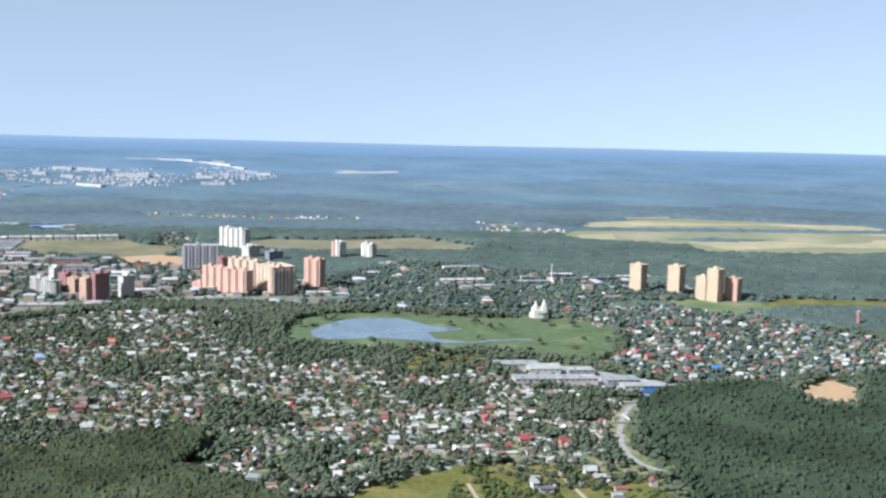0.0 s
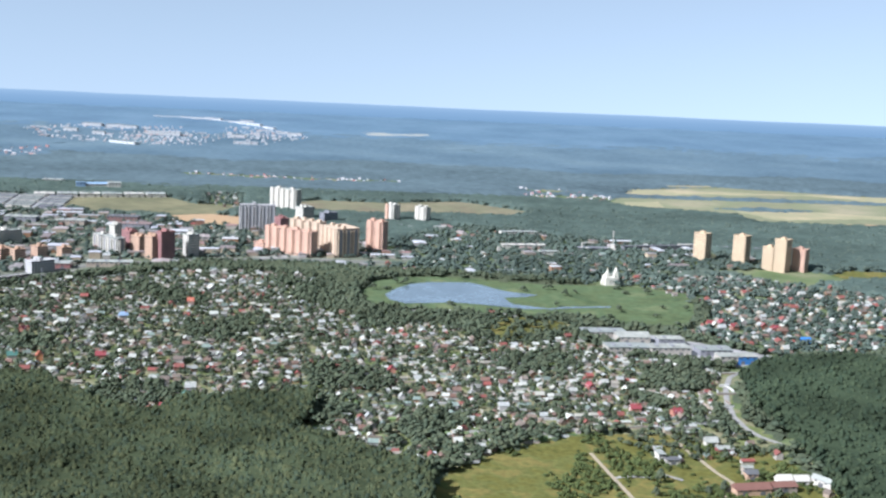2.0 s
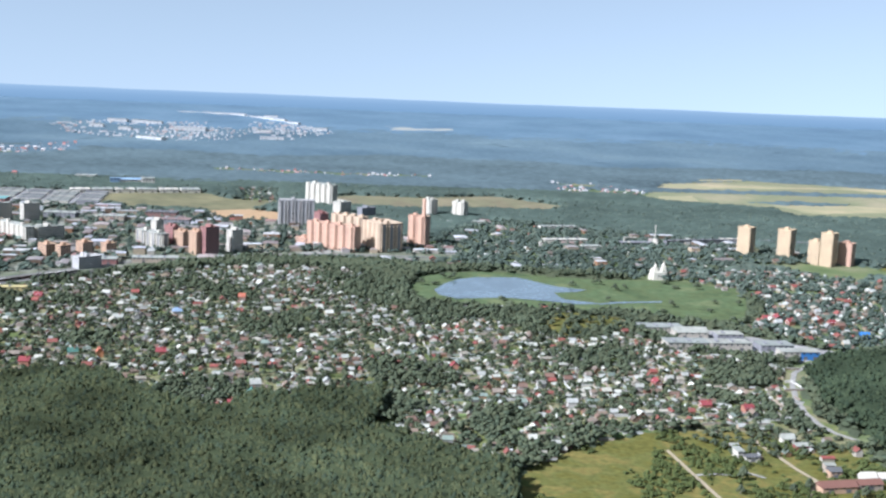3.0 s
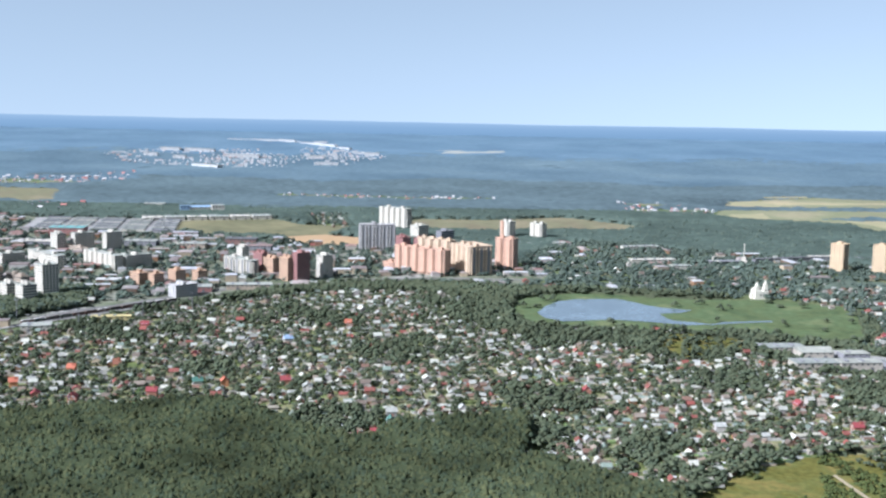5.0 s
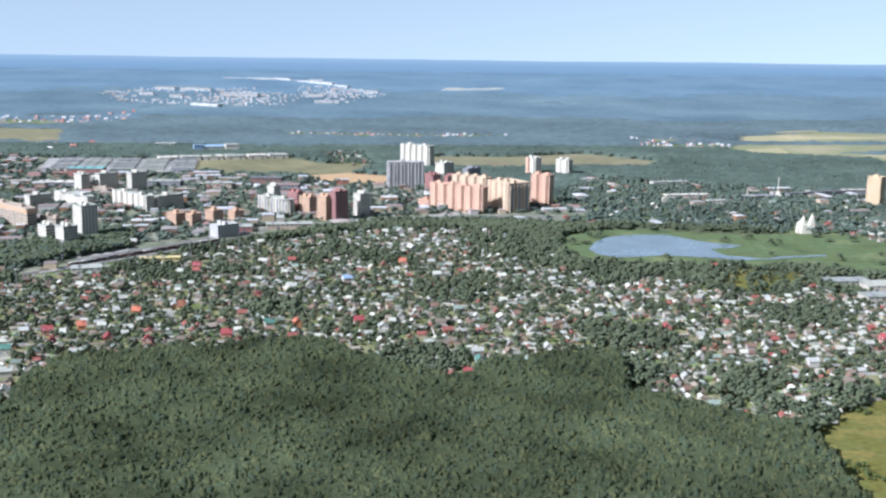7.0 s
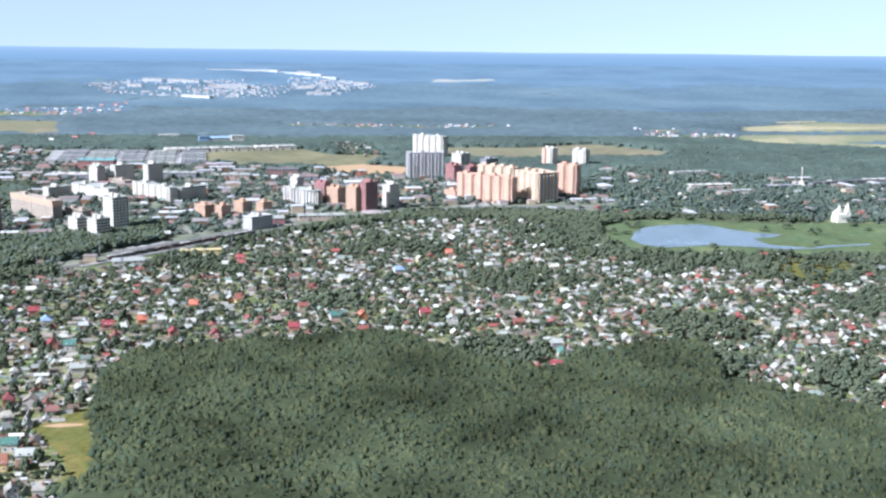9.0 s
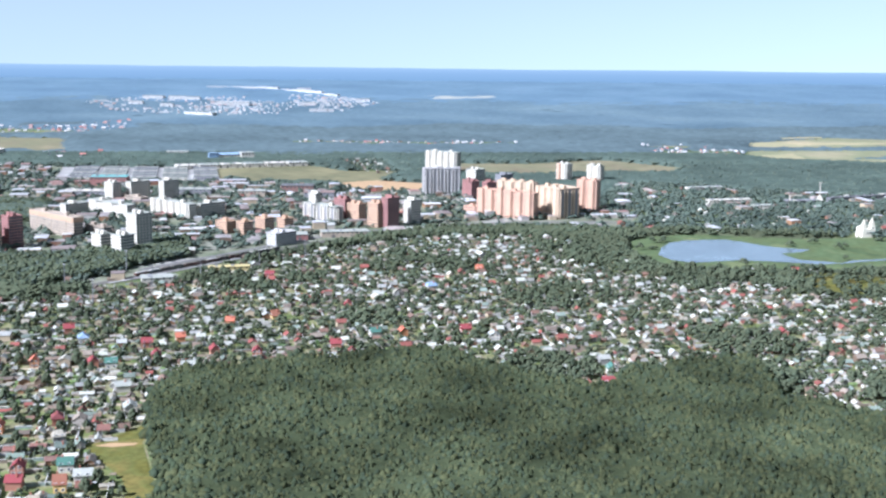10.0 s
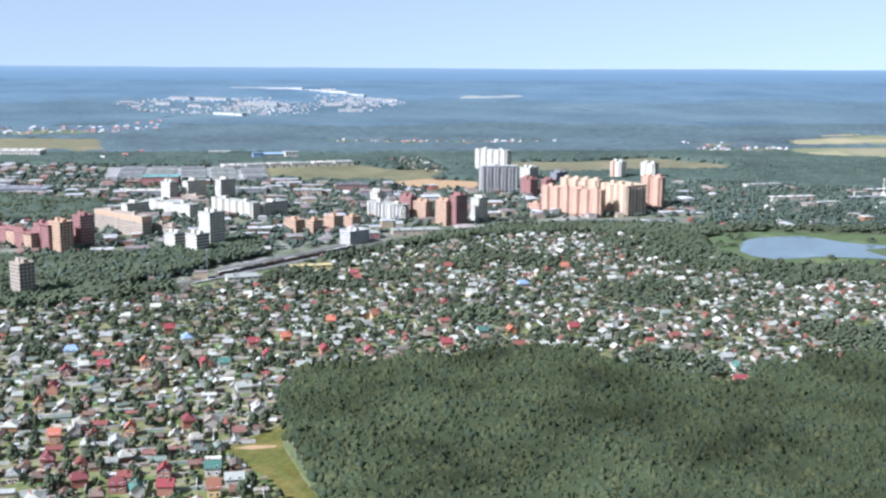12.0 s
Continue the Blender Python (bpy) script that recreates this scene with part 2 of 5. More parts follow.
def spread_out(templates, x, y, z, size, tall=None, turn=None):
    """Copies of template meshes (vertices, triangles, material of each) at many places, as three arrays."""
    pick = rng.integers(0, len(templates), len(x))
    turn = rng.uniform(0, 2 * math.pi, len(x)) if turn is None else turn
    tall = size if tall is None else tall
    vs, fs, ws, base = [], [], [], 0
    for k, (tv, tf, tw) in enumerate(templates):
        i = np.nonzero(pick == k)[0]
        if not len(i):
            continue
        c, s = np.cos(turn[i])[:, None], np.sin(turn[i])[:, None]
        sx, sz = size[i][:, None], tall[i][:, None]
        px, py = tv[None, :, 0] * sx, tv[None, :, 1] * sx
        v = np.stack([c * px - s * py + x[i][:, None], s * px + c * py + y[i][:, None], tv[None, :, 2] * sz + z[i][:, None]], -1)
        vs.append(v.reshape(-1, 3))
        fs.append((tf[None] + (base + np.arange(len(i)) * len(tv))[:, None, None]).reshape(-1, 3))
        ws.append(np.tile(tw, len(i)))
        base += v.shape[0] * v.shape[1]
    return np.concatenate(vs), np.concatenate(fs), np.concatenate(ws)


def part(name, bm, mat, parent, label=""):
    me = bpy.data.meshes.new(name)
    bm.to_mesh(me)
    bm.free()
    for m in mat if isinstance(mat, (list, tuple)) else [mat]:
        me.materials.append(m)
    ob = new(name, me)
    ob.parent = parent
    return tagged(ob, label)


def box(bm, x0, x1, y0, y1, z0, z1):
    v = [bm.verts.new((x, y, z)) for z in (z0, z1) for y in (y0, y1) for x in (x0, x1)]
    for q in ((0, 2, 3, 1), (4, 5, 7, 6), (0, 1, 5, 4), (2, 6, 7, 3), (0, 4, 6, 2), (1, 3, 7, 5)):
        bm.faces.new([v[k] for k in q])
    return bm


def boxes(*rows):
    bm = bmesh.new()
    for r in rows:
        box(bm, *r)
    return bm


def sheet(name, poly, mat, lift, label, wavy=0.0):
    """A flat piece of ground with the given outline, its edge a little uneven."""
    bm = bmesh.new()
    pts = []
    for (x0, y0), (x1, y1) in zip(poly, poly[1:] + poly[:1]):
        n = max(1, int(math.hypot(x1 - x0, y1 - y0) / 25)) if wavy else 1
        for k in range(n):
            u = k / n
            px, py = x0 + (x1 - x0) * u, y0 + (y1 - y0) * u
            o = noise.noise_vector(Vector((px * 0.03, py * 0.03, 3.3))) * wavy
            pts.append((px + o.x, py + o.y))
    f = bm.faces.new([bm.verts.new((px, py, float(lie(px, py)) + lift)) for px, py in pts])
    bmesh.ops.triangulate(bm, faces=[f])
    bmesh.ops.recalc_face_normals(bm, faces=bm.faces)
    if sum(q.normal.z for q in bm.faces) < 0:
        bmesh.ops.reverse_faces(bm, faces=bm.faces)
    return tagged(part(name, bm, mat, None), label, name.split("_")[0], kind="structure")


def strip(name, pts, width, mat, lift, label):
    """A road or track along a line."""
    bm = bmesh.new()
    rows = []
    for k, p in enumerate(pts):
        a, b = Vector(pts[max(k - 1, 0)]), Vector(pts[min(k + 1, len(pts) - 1)])
        side = (b - a).normalized().orthogonal() * width / 2
        q = Vector(p)
        rows.append([bm.verts.new((*(q + side * e), float(lie(*q)) + lift)) for e in (-1, 1)])
    for (a, b), (c, d) in zip(rows, rows[1:]):
        bm.faces.new((a, c, d, b))
    bmesh.ops.recalc_face_normals(bm, faces=bm.faces)
    if sum(q.normal.z for q in bm.faces) < 0:
        bmesh.ops.reverse_faces(bm, faces=bm.faces)
    return tagged(part(name, bm, mat, None), label, "road", kind="structure")


# ---- plan ----
NEAR_FOREST = [(-372, 336), (-381, 462), (-397, 487), (-414, 514), (-423, 530), (-435, 562), (-447, 597), (-449, 622), (-438, 632), (-416, 639), (-404, 654), (-386, 671), (-366, 676), (-348, 687), (-335, 698), (-313, 706), (-292, 702),
               (-273, 691), (-250, 680), (-231, 666), (-212, 661), (-190, 657), (-186, 680), (-178, 698), (-163, 705), (-148, 721), (-130, 732), (-109, 742), (-98, 700), (-97, 657), (-80, 656), (-64, 651), (-44, 641), (-28, 633), (-5, 630),
               (5, 618), (18, 575), (35, 496), (35, 336)]
MEADOW = [(6, 622), (12, 645), (23, 662), (34, 689), (56, 718), (74, 739), (99, 756), (129, 766), (150, 768), (159, 736), (142, 673), (168, 620), (150, 496), (34, 496), (18, 575)]
RIGHT_FOREST = [(181, 960), (226, 1011), (283, 1043), (306, 1018), (314, 974), (354, 970), (372, 1030), (376, 1097), (416, 1177), (549, 1177), (549, 620), (292, 566), (237, 620), (232, 708), (212, 792), (189, 853)]
MARSH = [(-208, 1144), (-216, 1213), (-200, 1254), (-142, 1291), (-73, 1288), (-9, 1300), (27, 1319), (78, 1326), (118, 1308), (138, 1248), (141, 1143), (121, 1106), (73, 1097), (38, 1116), (-12, 1109), (-51, 1105), (-94, 1092), (-145, 1069), (-182, 1085)]
LAKE = [(-180, 1150), (-178, 1193), (-170, 1222), (-155, 1243), (-133, 1254), (-112, 1263), (-97, 1253), (-78, 1237), (-62, 1228), (-27, 1224), (-38, 1206), (-61, 1193), (-50, 1172), (-43, 1160), (-14, 1157), (-4, 1154), (-27, 1141), (-57, 1143), (-76, 1143), (-103, 1141), (-131, 1124), (-148, 1114), (-168, 1126)]
CHANNEL = [(-8, 1153), (7, 1172), (28, 1184), (52, 1196), (54, 1190), (30, 1178), (10, 1164), (-6, 1150)]
FACTORY = [(32, 1053), (53, 1090), (129, 1069), (218, 1034), (181, 981), (107, 984)]
SETTLEMENT = [(-566, 354), (-381, 354), (-382, 465), (-398, 490), (-415, 517), (-424, 533), (-436, 565), (-448, 600), (-450, 625), (-439, 635), (-417, 642), (-405, 657), (-387, 674), (-367, 679), (-349, 690), (-336, 701),
              (-314, 709), (-293, 705), (-274, 694), (-251, 683), (-232, 669), (-213, 664), (-191, 660), (-187, 683), (-179, 701), (-164, 708), (-149, 724), (-131, 735), (-110, 745), (-99, 703), (-98, 660), (-81, 659),
              (-65, 654), (-45, 644), (-29, 636), (-6, 633), (12, 650), (23, 666), (34, 692), (56, 721), (74, 742), (99, 760), (150, 779), (177, 850), (173, 960), (97, 978), (27, 1044), (32, 1093),
              (-9, 1106), (-91, 1089), (-181, 1087), (-230, 1124), (-257, 1195), (-327, 1221), (-413, 1190), (-478, 1120), (-522, 1044), (-566, 965), (-633, 845), (-699, 770), (-885, 690), (-841, 354)]
RIGHT_TOWN = [(218, 1040), (283, 1053), (320, 1106), (376, 1106), (416, 1190), (549, 1190), (531, 1248), (372, 1345), (283, 1434), (177, 1451), (53, 1381), (35, 1328), (97, 1310), (150, 1239), (159, 1142), (115, 1097)]
HAMLET = [(125, 560), (135, 690), (158, 748), (190, 762), (236, 706), (247, 620), (215, 540)]
NORTH_TOWN = [(-248, 1274), (-168, 1305), (27, 1319), (133, 1469), (283, 1593), (53, 1682), (-248, 1726), (-266, 1504), (-292, 1381)]
WEST_TOWN = [(-496, 1142), (-425, 1235), (-330, 1275), (-225, 1300), (-210, 1420), (-300, 1480), (-420, 1500), (-500, 1545), (-620, 1555), (-796, 1570), (-1150, 1682), (-1504, 1593), (-1150, 1018), (-850, 796), (-655, 850), (-584, 965)]
FALLOW = [(-580, 1830), (-540, 1930), (-430, 1965), (-305, 2070), (-165, 1985), (-175, 1885), (-271, 1860), (-400, 1790), (-470, 1770)]
WEST_FIELD = [(-904, 1715), (-785, 1830), (-690, 1760), (-600, 1780), (-601, 1640), (-655, 1595), (-758, 1581), (-840, 1600)]
CROPS = [(-53, 2212), (-35, 2531), (150, 2731), (566, 2744), (796, 2390), (478, 2142), (227, 2055), (190, 2159), (0, 2159)]
SANDPIT = [(310, 1030), (322, 1070), (336, 1092), (342, 1112), (352, 1094), (366, 1080), (366, 1035), (352, 1002), (322, 1004)]
WEST_SAND = [(-655, 1605), (-608, 1650), (-534, 1640), (-505, 1562), (-575, 1545), (-630, 1560)]
GLADE = [(-449, 513), (-443, 524), (-438, 545), (-434, 562), (-422, 530), (-413, 514), (-396, 487), (-380, 462), (-372, 438), (-386, 428), (-400, 462), (-411, 477), (-432, 497)]

GREEN_BELT = [(-263, 1225), (-215, 1090), (-101, 1080), (30, 1110), (36, 1044), (5, 985), (-50, 990), (-80, 1030), (-175, 1030), (-270, 1090)]
FAR_STRIP = [(-965, 3500), (-765, 3590), (-745, 3520), (-920, 3425)]
STRIP_FIELD = [(-2, 2650), (134, 2757), (134, 2720), (0, 2618)]
HAMLET_GROVE = [(-112, 752), (-100, 702), (-90, 694), (-80, 712), (-78, 745), (-94, 764)]
ROUGH_GRASS = [(-46, 1098), (18, 1096), (30, 1060), (-14, 1004), (-24, 985), (-42, 1018)]
COPSE = [(-38, 712), (-12, 706), (0, 722), (-6, 744), (-28, 748), (-40, 734)]
GROVE = [(103, 942), (150, 961), (160, 888), (109, 869)]
WEST_WOOD = [(-845, 934), (-728, 985), (-690, 1100), (-650, 1090), (-616, 1010), (-660, 896), (-700, 806), (-760, 745), (-900, 800)]
PARK_WOOD = [(-974, 1132), (-860, 1160), (-930, 1290), (-1093, 1315), (-1200, 1180)]
COVERT = [(86, 627), (118, 640), (116, 700), (96, 722), (78, 705)]
MARKET = [(-1055, 1508), (-819, 1578), (-884, 1740), (-1130, 1665)]
EAST_FIELD = [(300, 1527), (323, 1583), (480, 1625), (480, 1560), (333, 1504)]
FAR_WEST_FIELD = [(-1480, 1850), (-1261, 1894), (-1400, 2140), (-1680, 2080)]
FAR_TOWN = [(-1830, 2990), (-1760, 3180), (-1590, 3210), (-1480, 3300), (-1320, 3420), (-1150, 3370), (-1050, 3260), (-1090, 2990), (-1200, 2920), (-1330, 2770), (-1440, 2710), (-1540, 2790), (-1700, 2830)]
CLEARINGS = [(150, 1525, 50), (200, 1515, 50), (243, 1490, 55), (275, 1505, 45), (42, 1290, 45), (0, 1550, 55), (60, 1595, 40), (-100, 1530, 40), (-110, 1650, 40), (120, 1640, 40)]
EAST_ROAD = [(221, 1040), (190, 982), (174, 943), (171, 905), (172, 864), (177, 828), (185, 802), (194, 786), (208, 774)]
TRACK = [(88, 709), (100, 682), (111, 658), (121, 636), (142, 590)]
ROADSIDE = [(100, 735), (140, 705), (200, 735), (228, 735), (200, 790), (178, 855), (160, 895), (120, 870), (110, 790)]
RED_VILLAGE = [(-1790, 2290), (-1640, 2140), (-1530, 2180), (-1440, 2265), (-1375, 2370), (-1480, 2590), (-1530, 2420), (-1640, 2345)]
ROW_VILLAGE = [(-960, 2245), (-925, 2185), (-629, 2265), (-500, 2330), (-510, 2380), (-645, 2330)]
FIELD_VILLAGE = [(-254, 2385), (-170, 2420), (-15, 2290), (-60, 2240), (-104, 2165), (-165, 2187), (-219, 2260)]
EDGE_VILLAGE = [(-652, 1720), (-608, 1751), (-687, 1934), (-735, 1901)]

RAIL_LINE = [(-628, 876), (-541, 1085), (-516, 1140)]
HIGHWAY = [(-632, 940), (-620, 966), (-567, 1082), (-520, 1180), (-443, 1260), (-354, 1310), (-221, 1354)]

# ---- ground ----
xs, ys = np.meshgrid(np.arange(-4600, 3401, 80.0), np.arange(-900, 5500, 80.0))
keep_rows, keep_cols = xs.shape
zs = lie(xs, ys)
past = AHEAD.x * xs + AHEAD.y * ys > 4300
zs = np.where(past, 60.0 + 0 * zs, zs)
idx = np.arange(xs.size).reshape(xs.shape)
a, b, c, d = idx[:-1, :-1].ravel(), idx[:-1, 1:].ravel(), idx[1:, 1:].ravel(), idx[1:, :-1].ravel()
# Far cells take the wood colours that have the haze painted in.
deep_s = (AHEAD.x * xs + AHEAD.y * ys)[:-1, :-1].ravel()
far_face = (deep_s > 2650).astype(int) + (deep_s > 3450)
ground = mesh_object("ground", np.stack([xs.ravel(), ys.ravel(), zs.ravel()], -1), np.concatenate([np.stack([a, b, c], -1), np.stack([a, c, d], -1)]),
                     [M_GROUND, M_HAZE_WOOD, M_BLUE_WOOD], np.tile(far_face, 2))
tagged(ground, "green valley floor, far end tinted with blue haze", "ground", kind="structure")


def distance(s, z0, z1, reach, thick=8.0):
    """The plain blue distance at the end of the view: a long upright glowing backdrop, its painted haze paling towards
    the top.
    """
    m = bpy.data.materials.new("glowing_haze")
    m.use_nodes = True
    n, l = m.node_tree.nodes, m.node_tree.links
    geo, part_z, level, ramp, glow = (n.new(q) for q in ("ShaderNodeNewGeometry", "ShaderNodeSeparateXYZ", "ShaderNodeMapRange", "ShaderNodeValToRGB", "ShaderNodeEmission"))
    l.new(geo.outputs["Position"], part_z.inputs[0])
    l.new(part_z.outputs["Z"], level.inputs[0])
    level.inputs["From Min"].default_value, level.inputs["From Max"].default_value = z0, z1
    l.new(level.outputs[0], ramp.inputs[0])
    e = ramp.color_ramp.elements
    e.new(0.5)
    for k, (p, c) in enumerate(((0.0, HAZE_LOW), (0.6, HAZE_MID), (1.0, HAZE_TOP))):
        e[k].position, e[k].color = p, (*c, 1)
    # The wall emits the haze gradient itself; it is no real light source.
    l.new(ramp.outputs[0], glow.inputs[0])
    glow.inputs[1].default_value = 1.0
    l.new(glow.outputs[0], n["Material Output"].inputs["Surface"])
    side = Vector((AHEAD.y, -AHEAD.x))
    bm = bmesh.new()
    rows = []
    for k in range(161):
        u = -reach + 2 * reach * k / 160
        top = z1 + 3.0 * noise.noise(Vector((u * 0.0016, 0.3, 0.7))) + 1.2 * noise.noise(Vector((u * 0.008, 4.3, 0.7)))
        p = AHEAD * s + side * u
        q = AHEAD * (s + thick) + side * u
        rows.append([bm.verts.new(v) for v in ((*p, z0 - 30), (*p, top), (*q, top), (*q, z0 - 30))])
    for a_, b_ in zip(rows, rows[1:]):
        for j in range(4):
            bm.faces.new((a_[j], b_[j], b_[(j + 1) % 4], a_[(j + 1) % 4]))
    bmesh.ops.recalc_face_normals(bm, faces=bm.faces)
    return tagged(part("backdrop", bm, m, None), "glowing backdrop painted as pale blue hazy distance", "backdrop", kind="structure")


HAZE_LOW, HAZE_MID, HAZE_TOP = (0.122, 0.184, 0.236), (0.146, 0.21, 0.262), (0.185, 0.25, 0.296)
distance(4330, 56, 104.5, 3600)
sheet("meadow", MEADOW, M_FIELD, 0.12, "yellow-green rough meadow beside the forest edge", 8)
sheet("marsh", MARSH, M_MARSH, 0.1, "green reed marsh round the lake", 14)
sheet("rough_grass", ROUGH_GRASS, M_FIELD, 0.14, "light green rough grass between marsh and gardens", 6)
sheet("lake_water", LAKE, M_WATER, 0.25, "still blue lake reflecting the pale sky", 3)
sheet("lake_channel", CHANNEL, M_WATER, 0.22, "narrow blue channel through the reeds", 1)
sheet("garden_ground", SETTLEMENT, M_GARDEN, 0.05, "light green grass and soil of the garden plots")
sheet("roadside_ground", ROADSIDE, M_GARDEN, 0.06, "light green rough grass beside the road", 3)
sheet("hamlet_meadow", HAMLET, M_FIELD, 0.09, "yellow-green rough grass round the hamlet", 4)
sheet("fallow_field", FALLOW, M_FALLOW, 0.4, "brownish fallow field behind the towers", 15)
sheet("green_field", WEST_FIELD, M_GREENFIELD, 0.4, "pale green open field beside the town", 10)
sheet("pasture", CROPS, material("dry_pasture", [(0.2, 0.19, 0.11), (0.16, 0.17, 0.09), (0.24, 0.21, 0.13)], 0.95, grain=0.05, patch=0.006, spread=0.2), 0.42, "pale dry pasture between the crop fields", 12)
sheet("crop_field", [(-42, 2440), (-30, 2540), (482, 2740), (800, 2760), (800, 2560), (462, 2536), (178, 2380)], M_CROP, 0.6, "pale yellow ripe crop field among woods", 14)
sheet("crop_field", [(190, 2240), (199, 2345), (447, 2430), (760, 2480), (720, 2330), (429, 2264), (253, 2130)], M_CROP, 0.6, "broad straw-coloured crop field among woods", 12)
sheet("crop_field", [(235, 2064), (417, 2165), (640, 2220), (620, 2110), (405, 2066), (321, 2020)], M_SAND, 0.6, "narrow stubble field along a tree line", 10)
sheet("crop_field", FAR_STRIP, paint("far_stubble", (0.27, 0.28, 0.25)), 4.0, "far pale strip field among hazy woods", 8)
sheet("crop_field", STRIP_FIELD, M_CROP, 0.9, "narrow pale strip field at the wood edge", 4)
sheet("crop_field", [(-26, 2263), (37, 2316), (52, 2218), (-8, 2160)], M_CROP, 0.6, "small pale crop field by the village", 8)
sheet("east_field", EAST_FIELD, M_FIELD, 0.4, "light green field beyond the yellow towers", 8)
sheet("west_field", FAR_WEST_FIELD, M_FALLOW, 0.4, "brown-green open field beyond the works", 12)
sheet("town_ground", WEST_TOWN, M_TOWN, 0.08, "worn grass and paving between the town blocks", 10)
sheet("market_yard", MARKET, M_CONCRETE, 0.3, "pale grey market and warehouse yard", 4)
strip("lane", [(-545, 400), (-520, 470), (-478, 510), (-455, 560), (-440, 610)], 4, M_DIRT, 0.25, "pale dirt lane between garden plots")
strip("lane", [(-610, 520), (-540, 552), (-470, 580), (-425, 590)], 4, M_DIRT, 0.28, "pale dirt lane to the forest edge")
strip("lane", [(-640, 600), (-560, 630), (-480, 665), (-455, 670)], 4, M_DIRT, 0.25, "pale dirt lane between garden plots")
strip("lane", [(108, 668), (114, 673), (128, 676), (136, 684), (147, 678)], 2.6, M_CONCRETE, 0.34, "pale concrete foundation strip in the meadow")
strip("lane", [(138, 765), (143, 745), (155, 722), (166, 700), (176, 684), (170, 655)], 3, M_DIRT, 0.33, "pale dirt lane between the hamlet houses")
sheet("sandpit", SANDPIT, M_SAND, 0.3, "bare orange sand clearing at the wood", 6)
sheet("sandpit", WEST_SAND, M_SAND, 0.6, "bare pale sand strip at the field edge", 6)
sheet("bare_patch", [(-444, 516), (-438, 523), (-424, 527), (-424, 523), (-434, 517)], M_SAND, 0.22, "bare orange soil at the glade edge", 2)
sheet("glade", GLADE, M_FIELD, 0.15, "grassy glade at the forest edge", 5)
sheet("yard", FACTORY, M_CONCRETE, 0.15, "grey concrete works yard by the marsh", 3)
strip("road", EAST_ROAD, 4.2, M_ROAD, 0.3, "grey asphalt road along the forest edge")
strip("track", TRACK, 2.6, M_DIRT, 0.3, "pale dirt track across the meadow")
strip("highway", HIGHWAY, 7, M_ASPHALT, 0.5, "wide grey trunk road through the town")

# ---- trees ----
PHI = (1 + 5 ** 0.5) / 2
ICO_V = np.array([(-1, PHI, 0), (1, PHI, 0), (-1, -PHI, 0), (1, -PHI, 0), (0, -1, PHI), (0, 1, PHI), (0, -1, -PHI), (0, 1, -PHI), (PHI, 0, -1), (PHI, 0, 1), (-PHI, 0, -1), (-PHI, 0, 1)]) / 1.9
ICO_F = np.array([(0, 11, 5), (0, 5, 1), (0, 1, 7), (0, 7, 10), (0, 10, 11), (1, 5, 9), (5, 11, 4), (11, 10, 2), (10, 7, 6), (7, 1, 8),
                  (3, 9, 4), (3, 4, 2), (3, 2, 6), (3, 6, 8), (3, 8, 9), (4, 9, 5), (2, 4, 11), (6, 2, 10), (8, 6, 7), (9, 8, 1)])
OCT_V = np.array([(1, 0, 0), (0, 1, 0), (-1, 0, 0), (0, -1, 0), (0, 0, 1), (0, 0, -0.7)], float)
OCT_F = np.array([(0, 1, 4), (1, 2, 4), (2, 3, 4), (3, 0, 4), (1, 0, 5), (2, 1, 5), (3, 2, 5), (0, 3, 5)])


def crown(clumps, rough, size, trunk=True, seed=0, lump=(ICO_V, ICO_F), foot=0.34):
    """A tree one metre wide and one tall: a thin trunk with leaf clumps in an uneven crown."""
    r = np.random.default_rng(seed)
    lv, lf = lump
    vs, fs, ws = [], [], []
    for k in range(clumps):
        u, w = 2.4 * k + r.uniform(-0.6, 0.6), (k + 0.5) / clumps
        h = foot + (0.89 - foot) * w + r.uniform(-0.05, 0.05)
        reach = 0.36 * math.cos(1.35 * w) * r.uniform(0.7, 1.15)
        q = r.uniform(0.15, 0.25) * (1 - 0.25 * w) * size
        v = lv * (1 + r.uniform(-rough, rough, (len(lv), 1))) * (q, q, q * 0.8)
        ang = r.uniform(0, 6.28)
        v = v @ np.array([(math.cos(ang), -math.sin(ang), 0), (math.sin(ang), math.cos(ang), 0.2), (0, -0.2, 1)])
        fs.append(lf + len(lv) * k)
        vs.append(v + (reach * math.cos(u), reach * math.sin(u), h))
        ws += [0] * len(lf)
    n = len(lv) * clumps
    if trunk:
        vs.append(np.array([(-0.03, -0.02, 0), (0.03, -0.02, 0), (0, 0.035, 0), (0, 0, 0.8)]))
        fs.append(np.array([(0, 1, 3), (1, 2, 3), (2, 0, 3)]) + n)
        ws += [1] * 3
    return np.concatenate(vs), np.concatenate(fs), np.array(ws)


OCT = (OCT_V, OCT_F)
FULL = [crown(11, 0.45, 1.32, True, k, OCT, 0.72) for k in range(12)]
LIGHT = [crown(7, 0.3, 1.6, False, 20 + k, OCT, 0.45) for k in range(8)]
CLUMP = [crown(4, 0.35, 2.0, False, 40 + k, OCT) for k in range(6)]


def swell(x, y):
    """The uneven height of a forest's roof from stand to stand."""
    return 1.5 * np.sin(x * 0.043) * np.sin(y * 0.051 + 1) + 1.0 * np.sin(x * 0.11 + 0.6 * np.sin(y * 0.05)) * np.sin(y * 0.13 + 2) + 0.8 * np.sin(x * 0.021 - y * 0.017)


